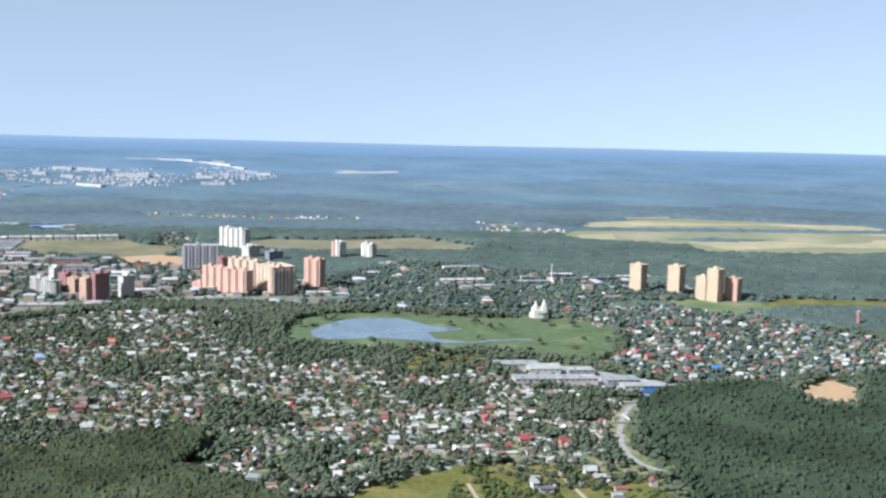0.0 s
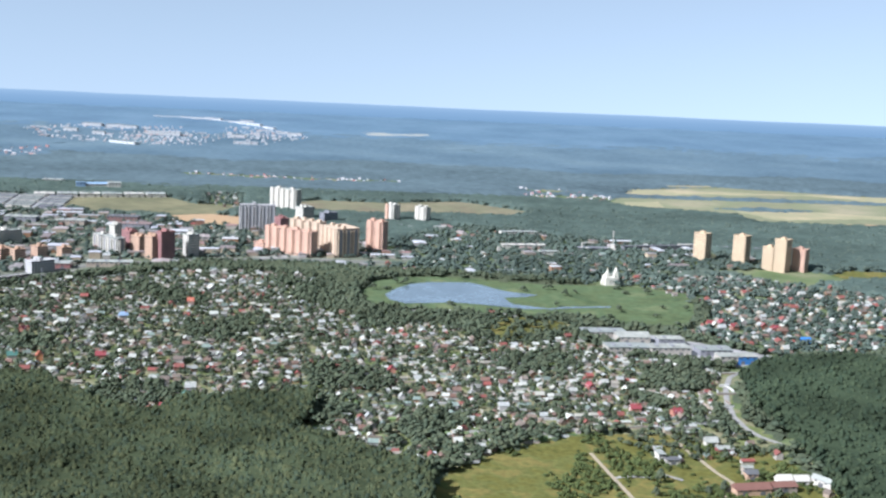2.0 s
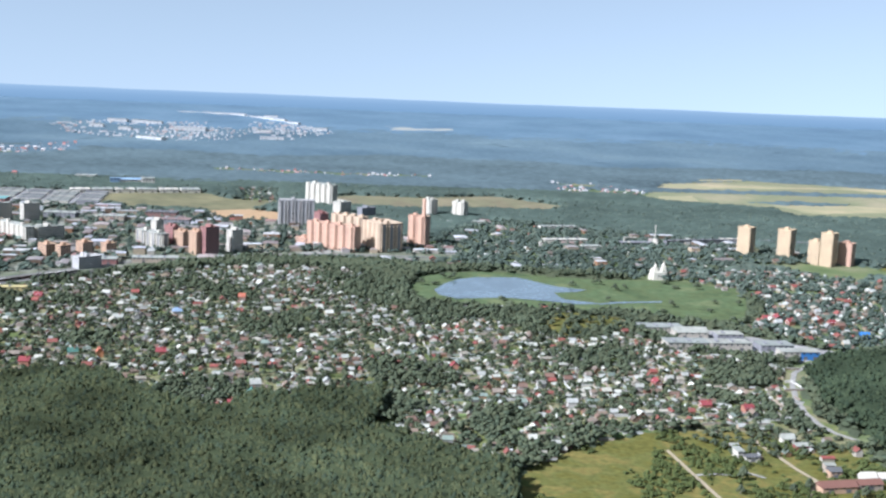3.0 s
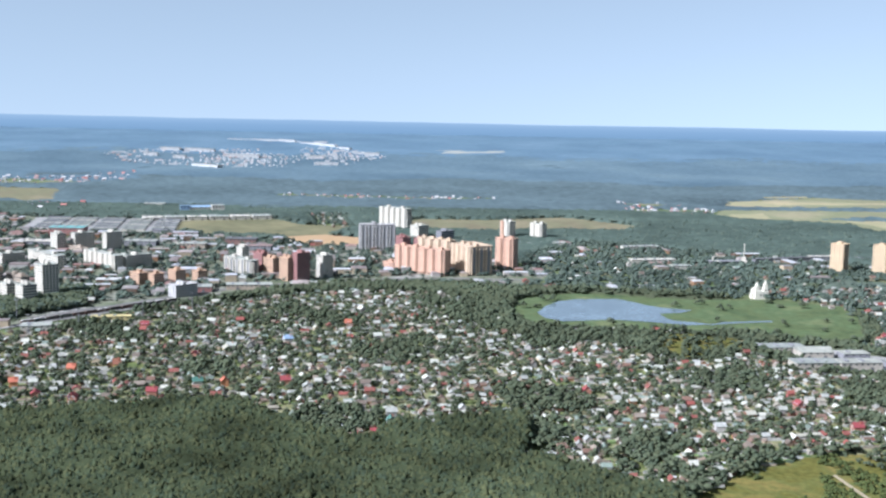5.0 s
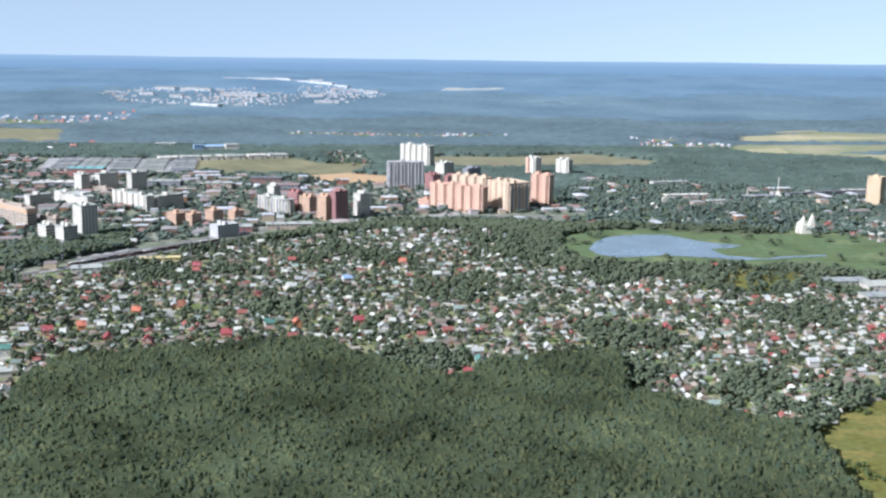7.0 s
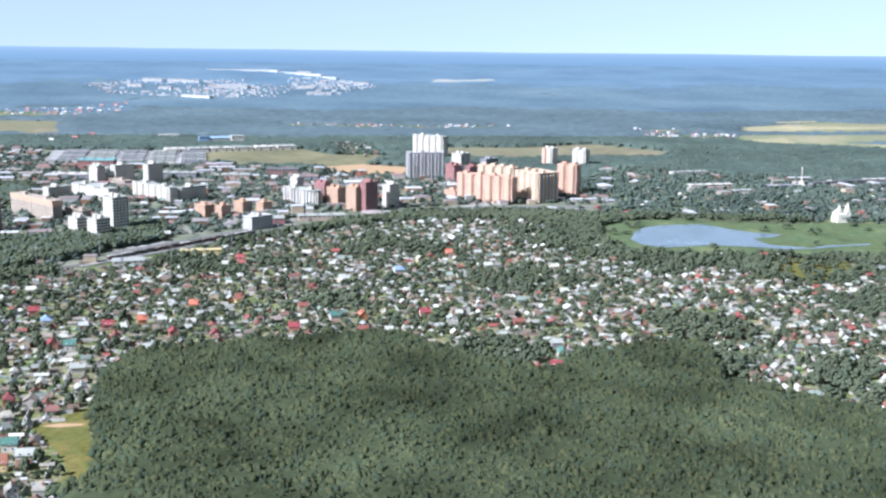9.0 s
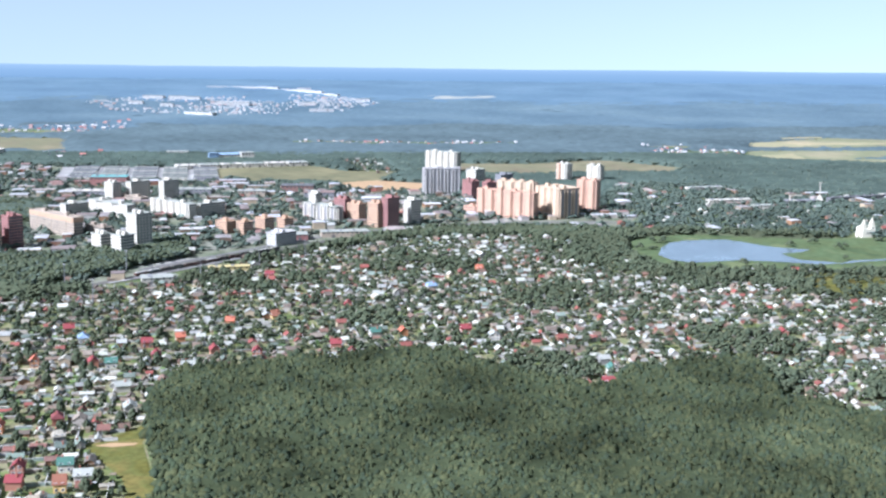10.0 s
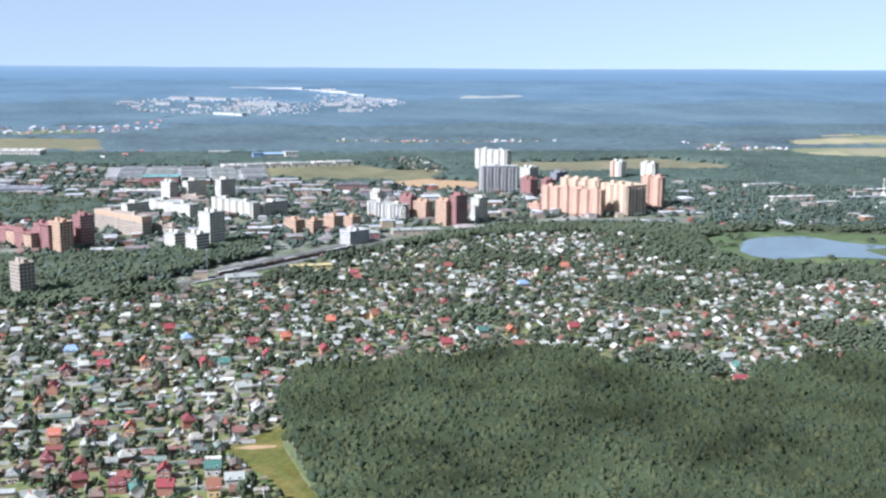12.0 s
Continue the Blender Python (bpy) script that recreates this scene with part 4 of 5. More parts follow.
# single trees in the nearer gardens and on the meadow
def tree(height, spread, seed):
    """A broadleaf tree: a tapered trunk with limbs under a crown of many leaf clumps."""
    root = new("tree")
    tagged(root, "broadleaf tree in full green leaf", "tree", "garden trees")
    r = np.random.default_rng(seed)
    bm = bmesh.new()
    bmesh.ops.create_cone(bm, segments=7, radius1=0.05 * height * 0.6, radius2=0.012 * height, depth=height * 0.7, cap_ends=True, matrix=Matrix.Translation((0, 0, height * 0.35)))
    for q in range(5):
        turn = Matrix.Rotation(q * 1.3 + r.uniform(0, 0.6), 4, "Z") @ Matrix.Rotation(r.uniform(0.6, 1.0), 4, "Y")
        bmesh.ops.create_cone(bm, segments=5, radius1=0.012 * height, radius2=0.004 * height, depth=spread * 0.42, cap_ends=True,
                              matrix=Matrix.Translation((0, 0, height * (0.3 + 0.07 * q))) @ turn @ Matrix.Translation((0, 0, spread * 0.2)))
    part("trunk", bm, M_BARK, root)
    v, f, w = crown(26, 0.4, 0.85, False, seed, foot=0.32)
    ob = mesh_object("crown", v * (spread, spread, height), f, [M_GARDEN_LEAF], parent=root, smooth=True)
    return root


tx, ty = scatter(15, -640, 250, 440, 760, 0.49)
k = (inside(SETTLEMENT, tx, ty) | inside(HAMLET, tx, ty)) & ~inside(GLADE, tx, ty) & (rng.uniform(0, 1, len(tx)) < 0.5) & (ty < 700)
for px, py, r in VILLAS:
    k &= np.hypot(tx - px, ty - py) > 7
tx, ty = tx[k][:150], ty[k][:150]
kinds = [tree(7.5, 6.0, 3), tree(9.5, 6.5, 4), tree(6.0, 5.0, 5), tree(8.0, 5.0, 6)]
for n, (px, py) in enumerate(zip(tx, ty)):
    m = pose(px, py, 0, 0, 0, 77 * n)
    if n < 4:
        kinds[n].matrix_basis = m
    else:
        copy_thing(kinds[n % 4], m)

# trees of the gardens and the valley
x, y = scatter(6.6, -900, 220, 400, 1240)
k = (inside(SETTLEMENT, x, y) | inside(ROADSIDE, x, y)) & ~inside(GREEN_BELT, x, y) & (off_line(x, y, EAST_ROAD) > 8) & ~inside(GLADE, x, y)
k &= (off_line(x, y, HIGHWAY) > 9) & (off_line(x, y, RAIL_LINE) > 25) & (rng.uniform(0, 1, x.size) < np.where(grove(x, y) > -0.08, 0.98, np.where(y < 640, 0.52, 0.64)))
for px, py, r in VILLAS:
    k &= np.hypot(x - px, y - py) > 6.5
x, y = x[k], y[k]
wood("garden_trees", LIGHT, x, y, np.where(grove(x, y) > -0.08, many(len(x), 5.5, 10.5), np.where(y < 640, many(len(x), 2.6, 5.6), many(len(x), 3.8, 8.2))), np.where(grove(x, y) > -0.08, many(len(x), 4.0, 8.5), np.where(y < 640, many(len(x), 1.8, 4.5), many(len(x), 2.6, 6.4))), M_GARDEN_LEAF, "fruit and shade trees between the garden houses")
VALLEY_OPEN = (MARSH, SETTLEMENT, NEAR_FOREST, RIGHT_FOREST, MEADOW, FACTORY, HAMLET, FALLOW, WEST_FIELD, CROPS, SANDPIT, WEST_SAND, GLADE, MARKET, EAST_FIELD, FAR_WEST_FIELD)


def wooded(x, y):
    """Where closed woods stand between town and horizon."""
    s = AHEAD.x * x + AHEAD.y * y
    k = (s > 560) & (s < 2150) & ~inside(ROADSIDE, x, y) & ~np.any([inside(p, x, y) for p in VALLEY_OPEN], 0)
    k &= ~np.any([inside(p, x, y) for p in (WEST_TOWN, NORTH_TOWN, RIGHT_TOWN, EDGE_VILLAGE)], 0) | inside(WEST_WOOD, x, y) | inside(PARK_WOOD, x, y)
    for px, py, r in CLEARINGS:
        k &= np.hypot(x - px, y - py) > r
    return k & (off_line(x, y, HIGHWAY) > 16) & (off_line(x, y, RAIL_LINE) > 22) & (off_line(x, y, EAST_ROAD) > 11)


def far_wooded(x, y):
    s = AHEAD.x * x + AHEAD.y * y
    s = s + 45 * np.sin(x * 0.006 + y * 0.003) + 25 * np.sin(x * 0.019 - y * 0.007)
    k = (s > 2130) & (s < 2790) & ~np.any([inside(p, x, y) for p in (FALLOW, FAR_WEST_FIELD, RED_VILLAGE, FAR_TOWN, ROW_VILLAGE, STRIP_FIELD)], 0)
    crops = inside(CROPS, x, y) | inside(FIELD_VILLAGE, x, y)
    belts = (np.abs(y - 2190 - 0.4 * x) < 24) | (np.abs(y - 2390 - 0.38 * x) < 26)
    return k & (~crops | belts)


def hazy_wooded(x, y):
    s = AHEAD.x * x + AHEAD.y * y
    s = s + 45 * np.sin(x * 0.006 + y * 0.003) + 25 * np.sin(x * 0.019 - y * 0.007)
    return (s > 2690) & (s < 3540) & ~inside(FAR_TOWN, x, y) & ~inside(FAR_STRIP, x, y)


def horizon_wooded(x, y):
    s = AHEAD.x * x + AHEAD.y * y
    s = s + 45 * np.sin(x * 0.006 + y * 0.003) + 25 * np.sin(x * 0.019 - y * 0.007)
    return (s > 3380) & (s < 4215) & ~inside(FAR_TOWN, x, y)


canopy("lowland_wood", lambda x, y: wooded(x, y) & (np.hypot(x + 60, y) < 1440), -1300, 500, 560, 1480, 6.5, 5.6, 1.2, M_GARDEN_LEAF, "closed green woods round the settlement")
# From here outwards each canopy's colour carries more painted haze.
canopy("woodland", lambda x, y: wooded(x, y) & (np.hypot(x + 60, y) > 1428), -1900, 900, 560, 2700, 6.5, 6.0, 1.8, M_FAR_LEAF, "closed green woodland with a haze tint between town and fields")
canopy("far_woods", far_wooded, -3300, 1800, 1300, 3800, 16.0, 6.0, 1.8, M_MID_WOOD, "closed woods beyond the fields, haze painted into their colour")
canopy("hazy_woods", hazy_wooded, -3600, 2300, 1700, 4900, 22.0, 3.5, 2.0, M_HAZE_WOOD, "woods below the horizon, blue-green haze painted into their colour")
canopy("horizon_woods", horizon_wooded, -3900, 2600, 2400, 5200, 34.0, 3.5, 2.0, M_BLUE_WOOD, "woods at the horizon, blue haze painted into their colour")
x, y = scatter(6.4, -1250, 440, 640, 1480)
k = wooded(x, y) & ((np.hypot(x + 60, y) < 1430) | inside(PARK_WOOD, x, y) & (y < 1330))
x, y = x[k], y[k]
wood("lowland_trees", CLUMP, x, y, many(len(x), 5.5, 12.5), many(len(x), 6.0, 9.0) + swell(x, y) * 0.5, M_GARDEN_LEAF, "broadleaf trees of the woods round the settlement")
x, y = scatter(8.2, -1750, 800, 600, 2080)
k = (np.hypot(x + 60, y) > 1430) & (rng.uniform(0, 1, x.size) < 0.6) | np.any([inside(p, x, y) for p in (WEST_TOWN, NORTH_TOWN, RIGHT_TOWN)], 0)
x, y = x[k], y[k]
towns = np.any([inside(p, x, y) for p in (WEST_TOWN, NORTH_TOWN, RIGHT_TOWN, EDGE_VILLAGE)], 0) & ~inside(WEST_WOOD, x, y) & ~inside(PARK_WOOD, x, y)
k = np.where(towns, (rng.uniform(0, 1, x.size) < np.where(inside(WEST_TOWN, x, y), 0.36, np.where(inside(RIGHT_TOWN, x, y), 0.55, 0.75))) & ~np.any([inside(p, x, y) for p in VALLEY_OPEN], 0), wooded(x, y)) & (off_line(x, y, HIGHWAY) > 14) & (off_line(x, y, RAIL_LINE) > 22)
x, y, t_ = x[k], y[k], towns[k]
# The leaf colour here includes the haze tint too.
wood("trees", CLUMP, x, y, np.where(t_, many(len(x), 6, 12), many(len(x), 6, 14)), np.where(t_, many(len(x), 3.5, 7.5), many(len(x), 5.8, 7.9)), M_FAR_LEAF, "taller haze-tinted trees over the woodland and in the town")



# ---- apartment buildings ----
def bay_shape(width, depth, z0, z1, side=False):
    """A projecting bay with slanted sides, from z0 to z1."""
    bm = bmesh.new()
    w = width / 2
    ring = [(-w, 0.02), (-w * 0.55, -depth), (w * 0.55, -depth), (w, 0.02)]
    if side:
        ring = [(-y, x) for x, y in ring]
    low, high = ([bm.verts.new((x, y, z)) for x, y in ring] for z in (z0, z1))
    for k in range(4):
        bm.faces.new((low[k], low[(k + 1) % 4], high[(k + 1) % 4], high[k]))
    bm.faces.new(high)
    bm.faces.new(low[::-1])
    return bm


def flats(corner, a, b, h, mat, label, turn=-29.4, mat2=None, style="panel", lifts=2, top=None):
    """An apartment block whose near corner stands at corner, a metres along its sunny front and b along its side.
    Its front has wide rounded bays, loggia columns between fins, or plain panels."""
    root = new("apartment_building")
    root.matrix_basis = pose(corner[0], corner[1], 0, 0, 0, turn)
    tagged(root, label, "apartment building", "apartment buildings of the town")
    b = max(b, 11)
    h -= 2
    bays = max(1, round(a / 16))
    for k in range(bays):
        x0, x1 = -a + a * k / bays, -a + a * (k + 1) / bays
        part("wall", boxes((x0, x1 - 0.003, 0.4 * (k % 2), b - 0.4 * (k % 2), 0, h - 1.3 * (k % 2))), mat if k % 2 == 0 or mat2 is None else mat2, root)
    roof = part("roof", boxes((-a - 0.2, 0.2, -0.2, 0.25, h, h + 0.9), (-a - 0.2, 0.2, b - 0.25, b + 0.2, h, h + 0.9), (-a - 0.2, -a + 0.25, 0.25, b - 0.25, h, h + 0.9), (-0.25, 0.2, 0.25, b - 0.25, h, h + 0.9),
                                (-a + 0.25, -0.25, 0.25, b - 0.25, h, h + 0.25)), M_METAL if mat is M_WHITE else mat, root)
    if top:
        part("top_storey", boxes((-a - 0.15, 0.15, -0.12, b + 0.12, h - 4.5, h)), top, root)
    for k in range(lifts):
        cx = -a * (k + 0.5) / lifts
        part("lift_house", boxes((cx - 2.5, cx + 2.5, b * 0.35, b * 0.35 + 4, h + 0.25, h + 3.2), (cx - 2.7, cx + 2.7, b * 0.35 - 0.2, b * 0.35 + 4.2, h + 3.2, h + 3.4)), mat, roof)
    storeys = max(2, round(h / 2.85))
    tall = h / storeys
    bm = bmesh.new()
    cols, side = max(2, round(a / 3.3)), max(2, round(b / 3.3))
    for fl in range(storeys):
        z = fl * tall + 0.9
        for k in range(cols):
            cx = -a + a * (k + 0.5) / cols
            o = 0.4 * (min(int((cx + a) / (a / bays)), bays - 1) % 2)
            box(bm, cx - 0.6, cx + 0.6, o - 0.06, o + 0.05, z, z + 1.4)
        # Side panes are widened so that dark glass deepens the shaded face.
        for k in range(side):
            cy = b * (k + 0.5) / side
            box(bm, -0.05, 0.06, cy - 1.15, cy + 1.15, z - 0.1, z + 1.6)
    tagged(part("glazing", bm, M_GLASS, root, "rows of dark window panes, widened to darken the shaded side"), kind="stuff")
    if style.startswith("bays"):
        n = max(1, round(a / 12.5))
        for k in range(n):
            bay = part("bay", bay_shape(a / n * 0.72, 2.4, tall, h + 1.3 - 0.7 * (k % 2)), mat if mat2 is None or k % 2 else mat2, root)
            bay.location = (-a + a * (k + 0.5) / n, 0, 0)
    if style.endswith("loggias"):
        # With bays, side only: dark columns added to deepen the shaded face.
        for length, across in ((a, False), (b, True))[style == "bays and loggias":]:
            n = max(1, round(length / 11.0))
            for k in range(n):
                c = length * (k + 0.5) / n
                for e0, e1, out, low, m, name in ((-2.2, 2.2, 0.5, tall, M_LOGGIA, "loggia"), (-3.6, -2.2, 1.3, 0.4, mat, "fin"), (2.2, 3.6, 1.3, 0.4, mat, "fin")):
                    rows = ((-0.02, out, c + e0, c + e1, low, h - 1.2) if across else (-a + c + e0, -a + c + e1, -out, 0.02, low, h - 1.2),)
                    part(name, boxes(*rows), m, root)
    return root


flats((-331, 1335), 78, 12, 33.5, M_PINK, "long salmon brick apartment complex with rounded bays", -21, style="bays", lifts=4)
flats((-303, 1351), 44, 32, 37.5, M_TAN, "tan brick wing of the salmon complex, side darkened by grey loggias", -43, style="bays and loggias", lifts=3)
flats((-265, 1421), 27, 12, 41, M_PINK, "salmon brick tower at the complex end", -21, style="bays")
flats((-338, 1386), 52, 12, 39, M_TAN, "pale tan wing behind the salmon front", -21, style="bays", lifts=4)
flats((-405, 1362), 17, 12, 11, M_PINK, "low pink and white annexe of the complex", -21, lifts=1)
flats((-436, 1496), 24, 13, 25, M_RED, "red brick flats behind the salmon complex", -49)
flats((-415, 1498), 14, 15, 24, M_RED, "small red brick flats behind the salmon complex", -49)
flats((-507, 1742), 58, 13, 38, M_WHITE, "tall white slab of flats behind the grey block", -22, style="bays")
flats((-504, 1514), 13, 50, 38, M_RIB, "tall grey slab of flats with ribbed front", -66, style="loggias")
flats((-458, 1644), 18, 21, 24, M_WHITE, "white block of flats near the field")
flats((-417, 1625), 11, 27, 20, M_GREY, "grey block of flats near the field")
flats((-540, 1266), 18, 11, 27, M_RED, "red brick tower of flats")
flats((-519, 1251), 19, 12, 24, M_OCHRE, "ochre brick block of flats")
flats((-491, 1230), 16, 12, 29, M_OCHRE, "ochre brick tower of flats")
flats((-480, 1232), 10, 19, 35, M_RED, "dark red brick tower of flats")
flats((-461, 1264), 12, 16, 29, M_WHITE, "narrow white tower of flats")
flats((-712, 1220), 76, 11, 20, M_WHITE, "long white panel block of flats", style="bays")
flats((-703, 1232), 11, 35, 19, M_WHITE, "white panel block of flats seen end on")
flats((-865, 1329), 19, 12, 26, M_WHITE, "white panel tower of flats")
flats((-848, 1345), 12, 28, 26, M_WHITE, "white and grey panel tower of flats")
flats((-811, 1362), 12, 23, 27, M_WHITE, "white panel tower of flats by the works")
flats((-823, 1321), 55, 11, 10, M_BEIGE, "low beige panel block of flats")
flats((-784, 1210), 80, 11, 17, M_WHITE, "long pale panel block with balconies")
flats((-858, 1204), 13, 29, 16, M_WHITE, "white panel block seen end on")
flats((-774, 1074), 88, 12, 23, M_BEIGE, "long beige block with an orange top", top=M_OCHRE)
flats((-744, 1081), 35, 11, 13, M_BEIGE, "low beige block of flats")
flats((-705, 1004), 17, 12, 20, M_WHITE, "white panel tower among trees")
flats((-678, 993), 17, 15, 22, M_WHITE, "white panel tower among trees")
flats((-681, 1031), 18, 18, 37, M_WHITE, "tall white and blue-grey panel tower")
for cx, cy, aa, hh in ((-634, 1143, 19, 15), (-613, 1139, 12, 16), (-597, 1159, 16, 18), (-587, 1193, 13, 13)):
    flats((cx, cy), aa, 13, hh, M_OCHRE, "small ochre brick block of flats", lifts=1)
flats((-557, 1086), 15, 27, 15, M_RIB, "pale grey office block by the trunk road")
flats((-543, 1243), 57, 11, 21, M_WHITE, "white block of flats with glazed balconies", style="loggias")
flats((-597, 1331), 13, 11, 23, M_WHITE, "white tower of flats")
flats((-732, 788), 15, 13, 30, M_BEIGE, "grey panel tower at the settlement edge")
flats((-841, 979), 97, 12, 18, M_RED, "long red brick block of flats", mat2=M_OCHRE)
flats((-822, 978), 27, 12, 27, M_RED, "red brick tower of flats")
flats((-807, 974), 19, 14, 31, M_OCHRE, "ochre brick tower of flats")
flats((-800, 999), 14, 15, 34, M_RED, "red brick tower with pale edges")
flats((141, 1566), 18, 15, 39, M_YELLOW, "lone yellow brick tower of flats", lifts=1)
flats((192, 1555), 18, 15, 41, M_YELLOW, "lone yellow brick tower of flats", lifts=1)
flats((227, 1531), 15, 11, 32, M_YELLOW, "lower yellow brick wing of flats", lifts=1)
flats((242, 1523), 16, 16, 44, M_YELLOW, "tallest yellow brick tower of flats", lifts=1)
flats((267, 1539), 18, 12, 31, M_PINK, "salmon brick tower of flats", lifts=1)
flats((-332, 1704), 19, 14, 30, M_WHITE, "white tower with red-brown sides", mat2=M_PINK, style="bays")
flats((-284, 1717), 24, 11, 28, M_WHITE, "white tower of flats near the field", style="bays")


# ---- works, halls and public buildings ----
def hall(base, width, depth, h, walls, roofing, label, turn=24.0, ridge=0.0, category="hall", doors=2, name="industrial_hall"):
    """A low building whose front left corner stands at base: walls, a roof, doors or windows along the front."""
    root = new(name)
    root.matrix_basis = pose(base[0], base[1], float(lie(*base)), 0, 0, turn)
    tagged(root, label, category)
    part("wall", boxes((0, width, 0, depth, -0.5, h)), walls, root)
    bm = bmesh.new()
    o = 0.5
    if ridge:
        low = [bm.verts.new(p) for p in ((-o, -o, h), (width + o, -o, h), (width + o, depth + o, h), (-o, depth + o, h), (-o, depth / 2, h + ridge), (width + o, depth / 2, h + ridge))]
        for q in ((0, 1, 5, 4), (2, 3, 4, 5), (0, 4, 3), (1, 2, 5), (3, 2, 1, 0)):
            bm.faces.new([low[k] for k in q])
    else:
        box(bm, -o, width + o, -o, depth + o, h, h + 0.4)
    roof = part("roof", bm, roofing, root)
    if not ridge and width > 20:
        for k in range(max(1, int(width / 14))):
            cx = 7 + 14 * k
            part("skylight", boxes((cx - 1.2, cx + 1.2, depth * 0.25, depth * 0.75, h + 0.4, h + 1.1)), M_GREY, roof)
    for k in range(doors):
        cx = width * (k + 0.5) / doors
        part("gate", boxes((cx - 1.6, cx + 1.6, -0.08, 0.02, 0, min(3.2, h * 0.7))), M_DARKROOF, root)
    n = max(2, int(width / 5))
    for k in range(min(n, 12)):
        cx = width * (k + 0.5) / min(n, 12)
        part("window", boxes((cx - 0.9, cx + 0.9, -0.05, 0.03, h * 0.72, h * 0.9)), M_GLASS, root)
    return root


M_CREAMWALL = paint("cream_panels", (0.337, 0.311, 0.261), 0.2)
hall((40, 1037), 45, 18, 5, M_CREAMWALL, M_OLDROOF, "long white workshop with a pale flat roof", 22)
hall((77, 1027), 29, 18, 6, M_CREAMWALL, M_PALEROOF, "white gabled storehouse by the yard", 22, 3.5)
hall((72, 980), 38, 18, 6.5, M_CREAMWALL, M_OLDROOF, "white warehouse with a grey flat roof", 22)
hall((108, 992), 36, 16, 7, M_CREAMWALL, M_PALEROOF, "cream warehouse with a grey flat roof", 22)
hall((112, 1034), 24, 14, 6, M_GREY, M_PALEROOF, "grey workshop with a pale roof", 22)
hall((149, 1008), 30, 18, 5.5, M_GREY, M_OLDROOF, "grey shed with a dark flat roof", 22)
hall((166, 984), 16, 14, 7, M_CREAMWALL, M_PALEROOF, "white office of the works", 22)
hall((181, 990), 17, 14, 7, M_BLUE, M_PALEROOF, "blue-clad hall of the works", 22)
M_PALEBLUE = paint("pale_blue_cladding", (0.22, 0.31, 0.42))
hall((-946, 1827), 47, 20, 11, M_WHITE, M_PALEBLUE, "white store with a pale blue roof at the field edge", 34, 2.5)
hall((-950, 1822), 16, 8, 14, M_PALEBLUE, M_PALEBLUE, "blue-clad entrance hall of the store", 34)
hall((-902, 1848), 22, 20, 14, M_WHITE, M_METAL, "white office block beside the blue store", 34)
for k in range(6):
    hall((-947 + 30 * k, 1690 + 20.5 * k), 32, 26 + 4 * (k % 2), 6, M_WHITE, M_METAL if k % 2 else M_WHITE, "low white storage hall by the green field", 34)
hall((-975, 1470), 50, 28, 12, M_RED, M_TEAL, "red hall with a teal sheet roof", 18)
hall((-957, 1366), 61, 22, 6, M_GREY, M_WHITE, "long low hall with a white roof", 15)
hall((-1110, 1335), 62, 36, 7, M_GREY, M_GREY, "grey flat-roofed depot hall", 16)
hall((-1200, 1380), 70, 30, 8, M_GREY, M_METAL, "pale flat-roofed depot hall", 16)
hall((-1385, 1744), 76, 45, 12, M_WHITE, M_WHITE, "large white exhibition hall by the field", 17)
hall((-1056, 1881), 36, 18, 8, M_WHITE, M_METAL, "white store beyond the market", 17)
hall((-700, 1490), 44, 24, 8, paint("brown_cladding", (0.185, 0.111, 0.0964)), M_DARKROOF, "brown hall with a dark roof", 17)
hall((-650, 1440), 40, 22, 7, M_GREY, paint("brown_sheet_roof", (0.208, 0.149, 0.133)), "grey hall with a brown roof", 17)
hall((-735, 1420), 36, 20, 8, M_BEIGE, M_METAL, "beige hall with a pale roof", 17)
hall((-820, 1420), 44, 20, 7, M_GREY, M_METAL, "grey hall with a pale roof", 17)
hall((-570, 1118), 34, 20, 6, M_RED, M_METAL, "low red brick shops with a pale roof", 24)
hall((-530, 1150), 50, 16, 6, M_BEIGE, M_METAL, "low beige shops by the trunk road", 24)
hall((-470, 1190), 46, 16, 5, M_GREY, M_METAL, "long low grey shop row", 26)
hall((-566, 940), 36, 9, 6, M_SIGNYELLOW, M_SIGNYELLOW, "yellow goods shed beside the railway", 26)
hall((-600, 880), 26, 16, 6, M_WHITE, M_METAL, "white goods shed beside the railway", 30)
hall((-154, 1663), 57, 12, 6, M_WHITE, M_METAL, "long white farm building among trees", 30)
hall((-127, 1533), 62, 12, 6, M_WHITE, M_WHITE, "long white store among trees", 28)
hall((-70, 1500), 26, 12, 6, M_WHITE, M_METAL, "small white store among trees", 28)
hall((-320, 1640), 90, 16, 5, M_WHITE, M_METAL, "row of pale garages beyond the towers", 24)
hall((131, 706), 4, 9, 5.5, M_WHITE, M_METAL, "white unfinished tower house in the meadow", 24, 0, "house", 1, "house")
hall((136, 703), 9, 6, 3.2, M_WHITE, M_DARKROOF, "low white wing with a dark flat roof", 24, 0, "house", 1, "house")
hall((159, 750), 8, 6, 3.2, M_WHITE, M_PALEROOF, "white house with a pale hipped roof", 20, 3.0, "house", 1, "house")
hall((167, 736), 10, 6, 3.8, paint("crimson_walls", (0.2, 0.05, 0.05)), M_PALEROOF, "dark red house with a pale sheet roof", 24, 1.6, "house", 1, "house")
hall((184, 690), 7, 6, 4.8, M_OCHRE, M_DARKROOF, "ochre two-storey house with a dark hipped roof", 22, 2.2, "house", 1, "house")
hall((182, 700), 6, 5, 5.2, M_BEIGE, M_PALEROOF, "tall beige house with a white porch roof", 22, 1.0, "house", 1, "house")
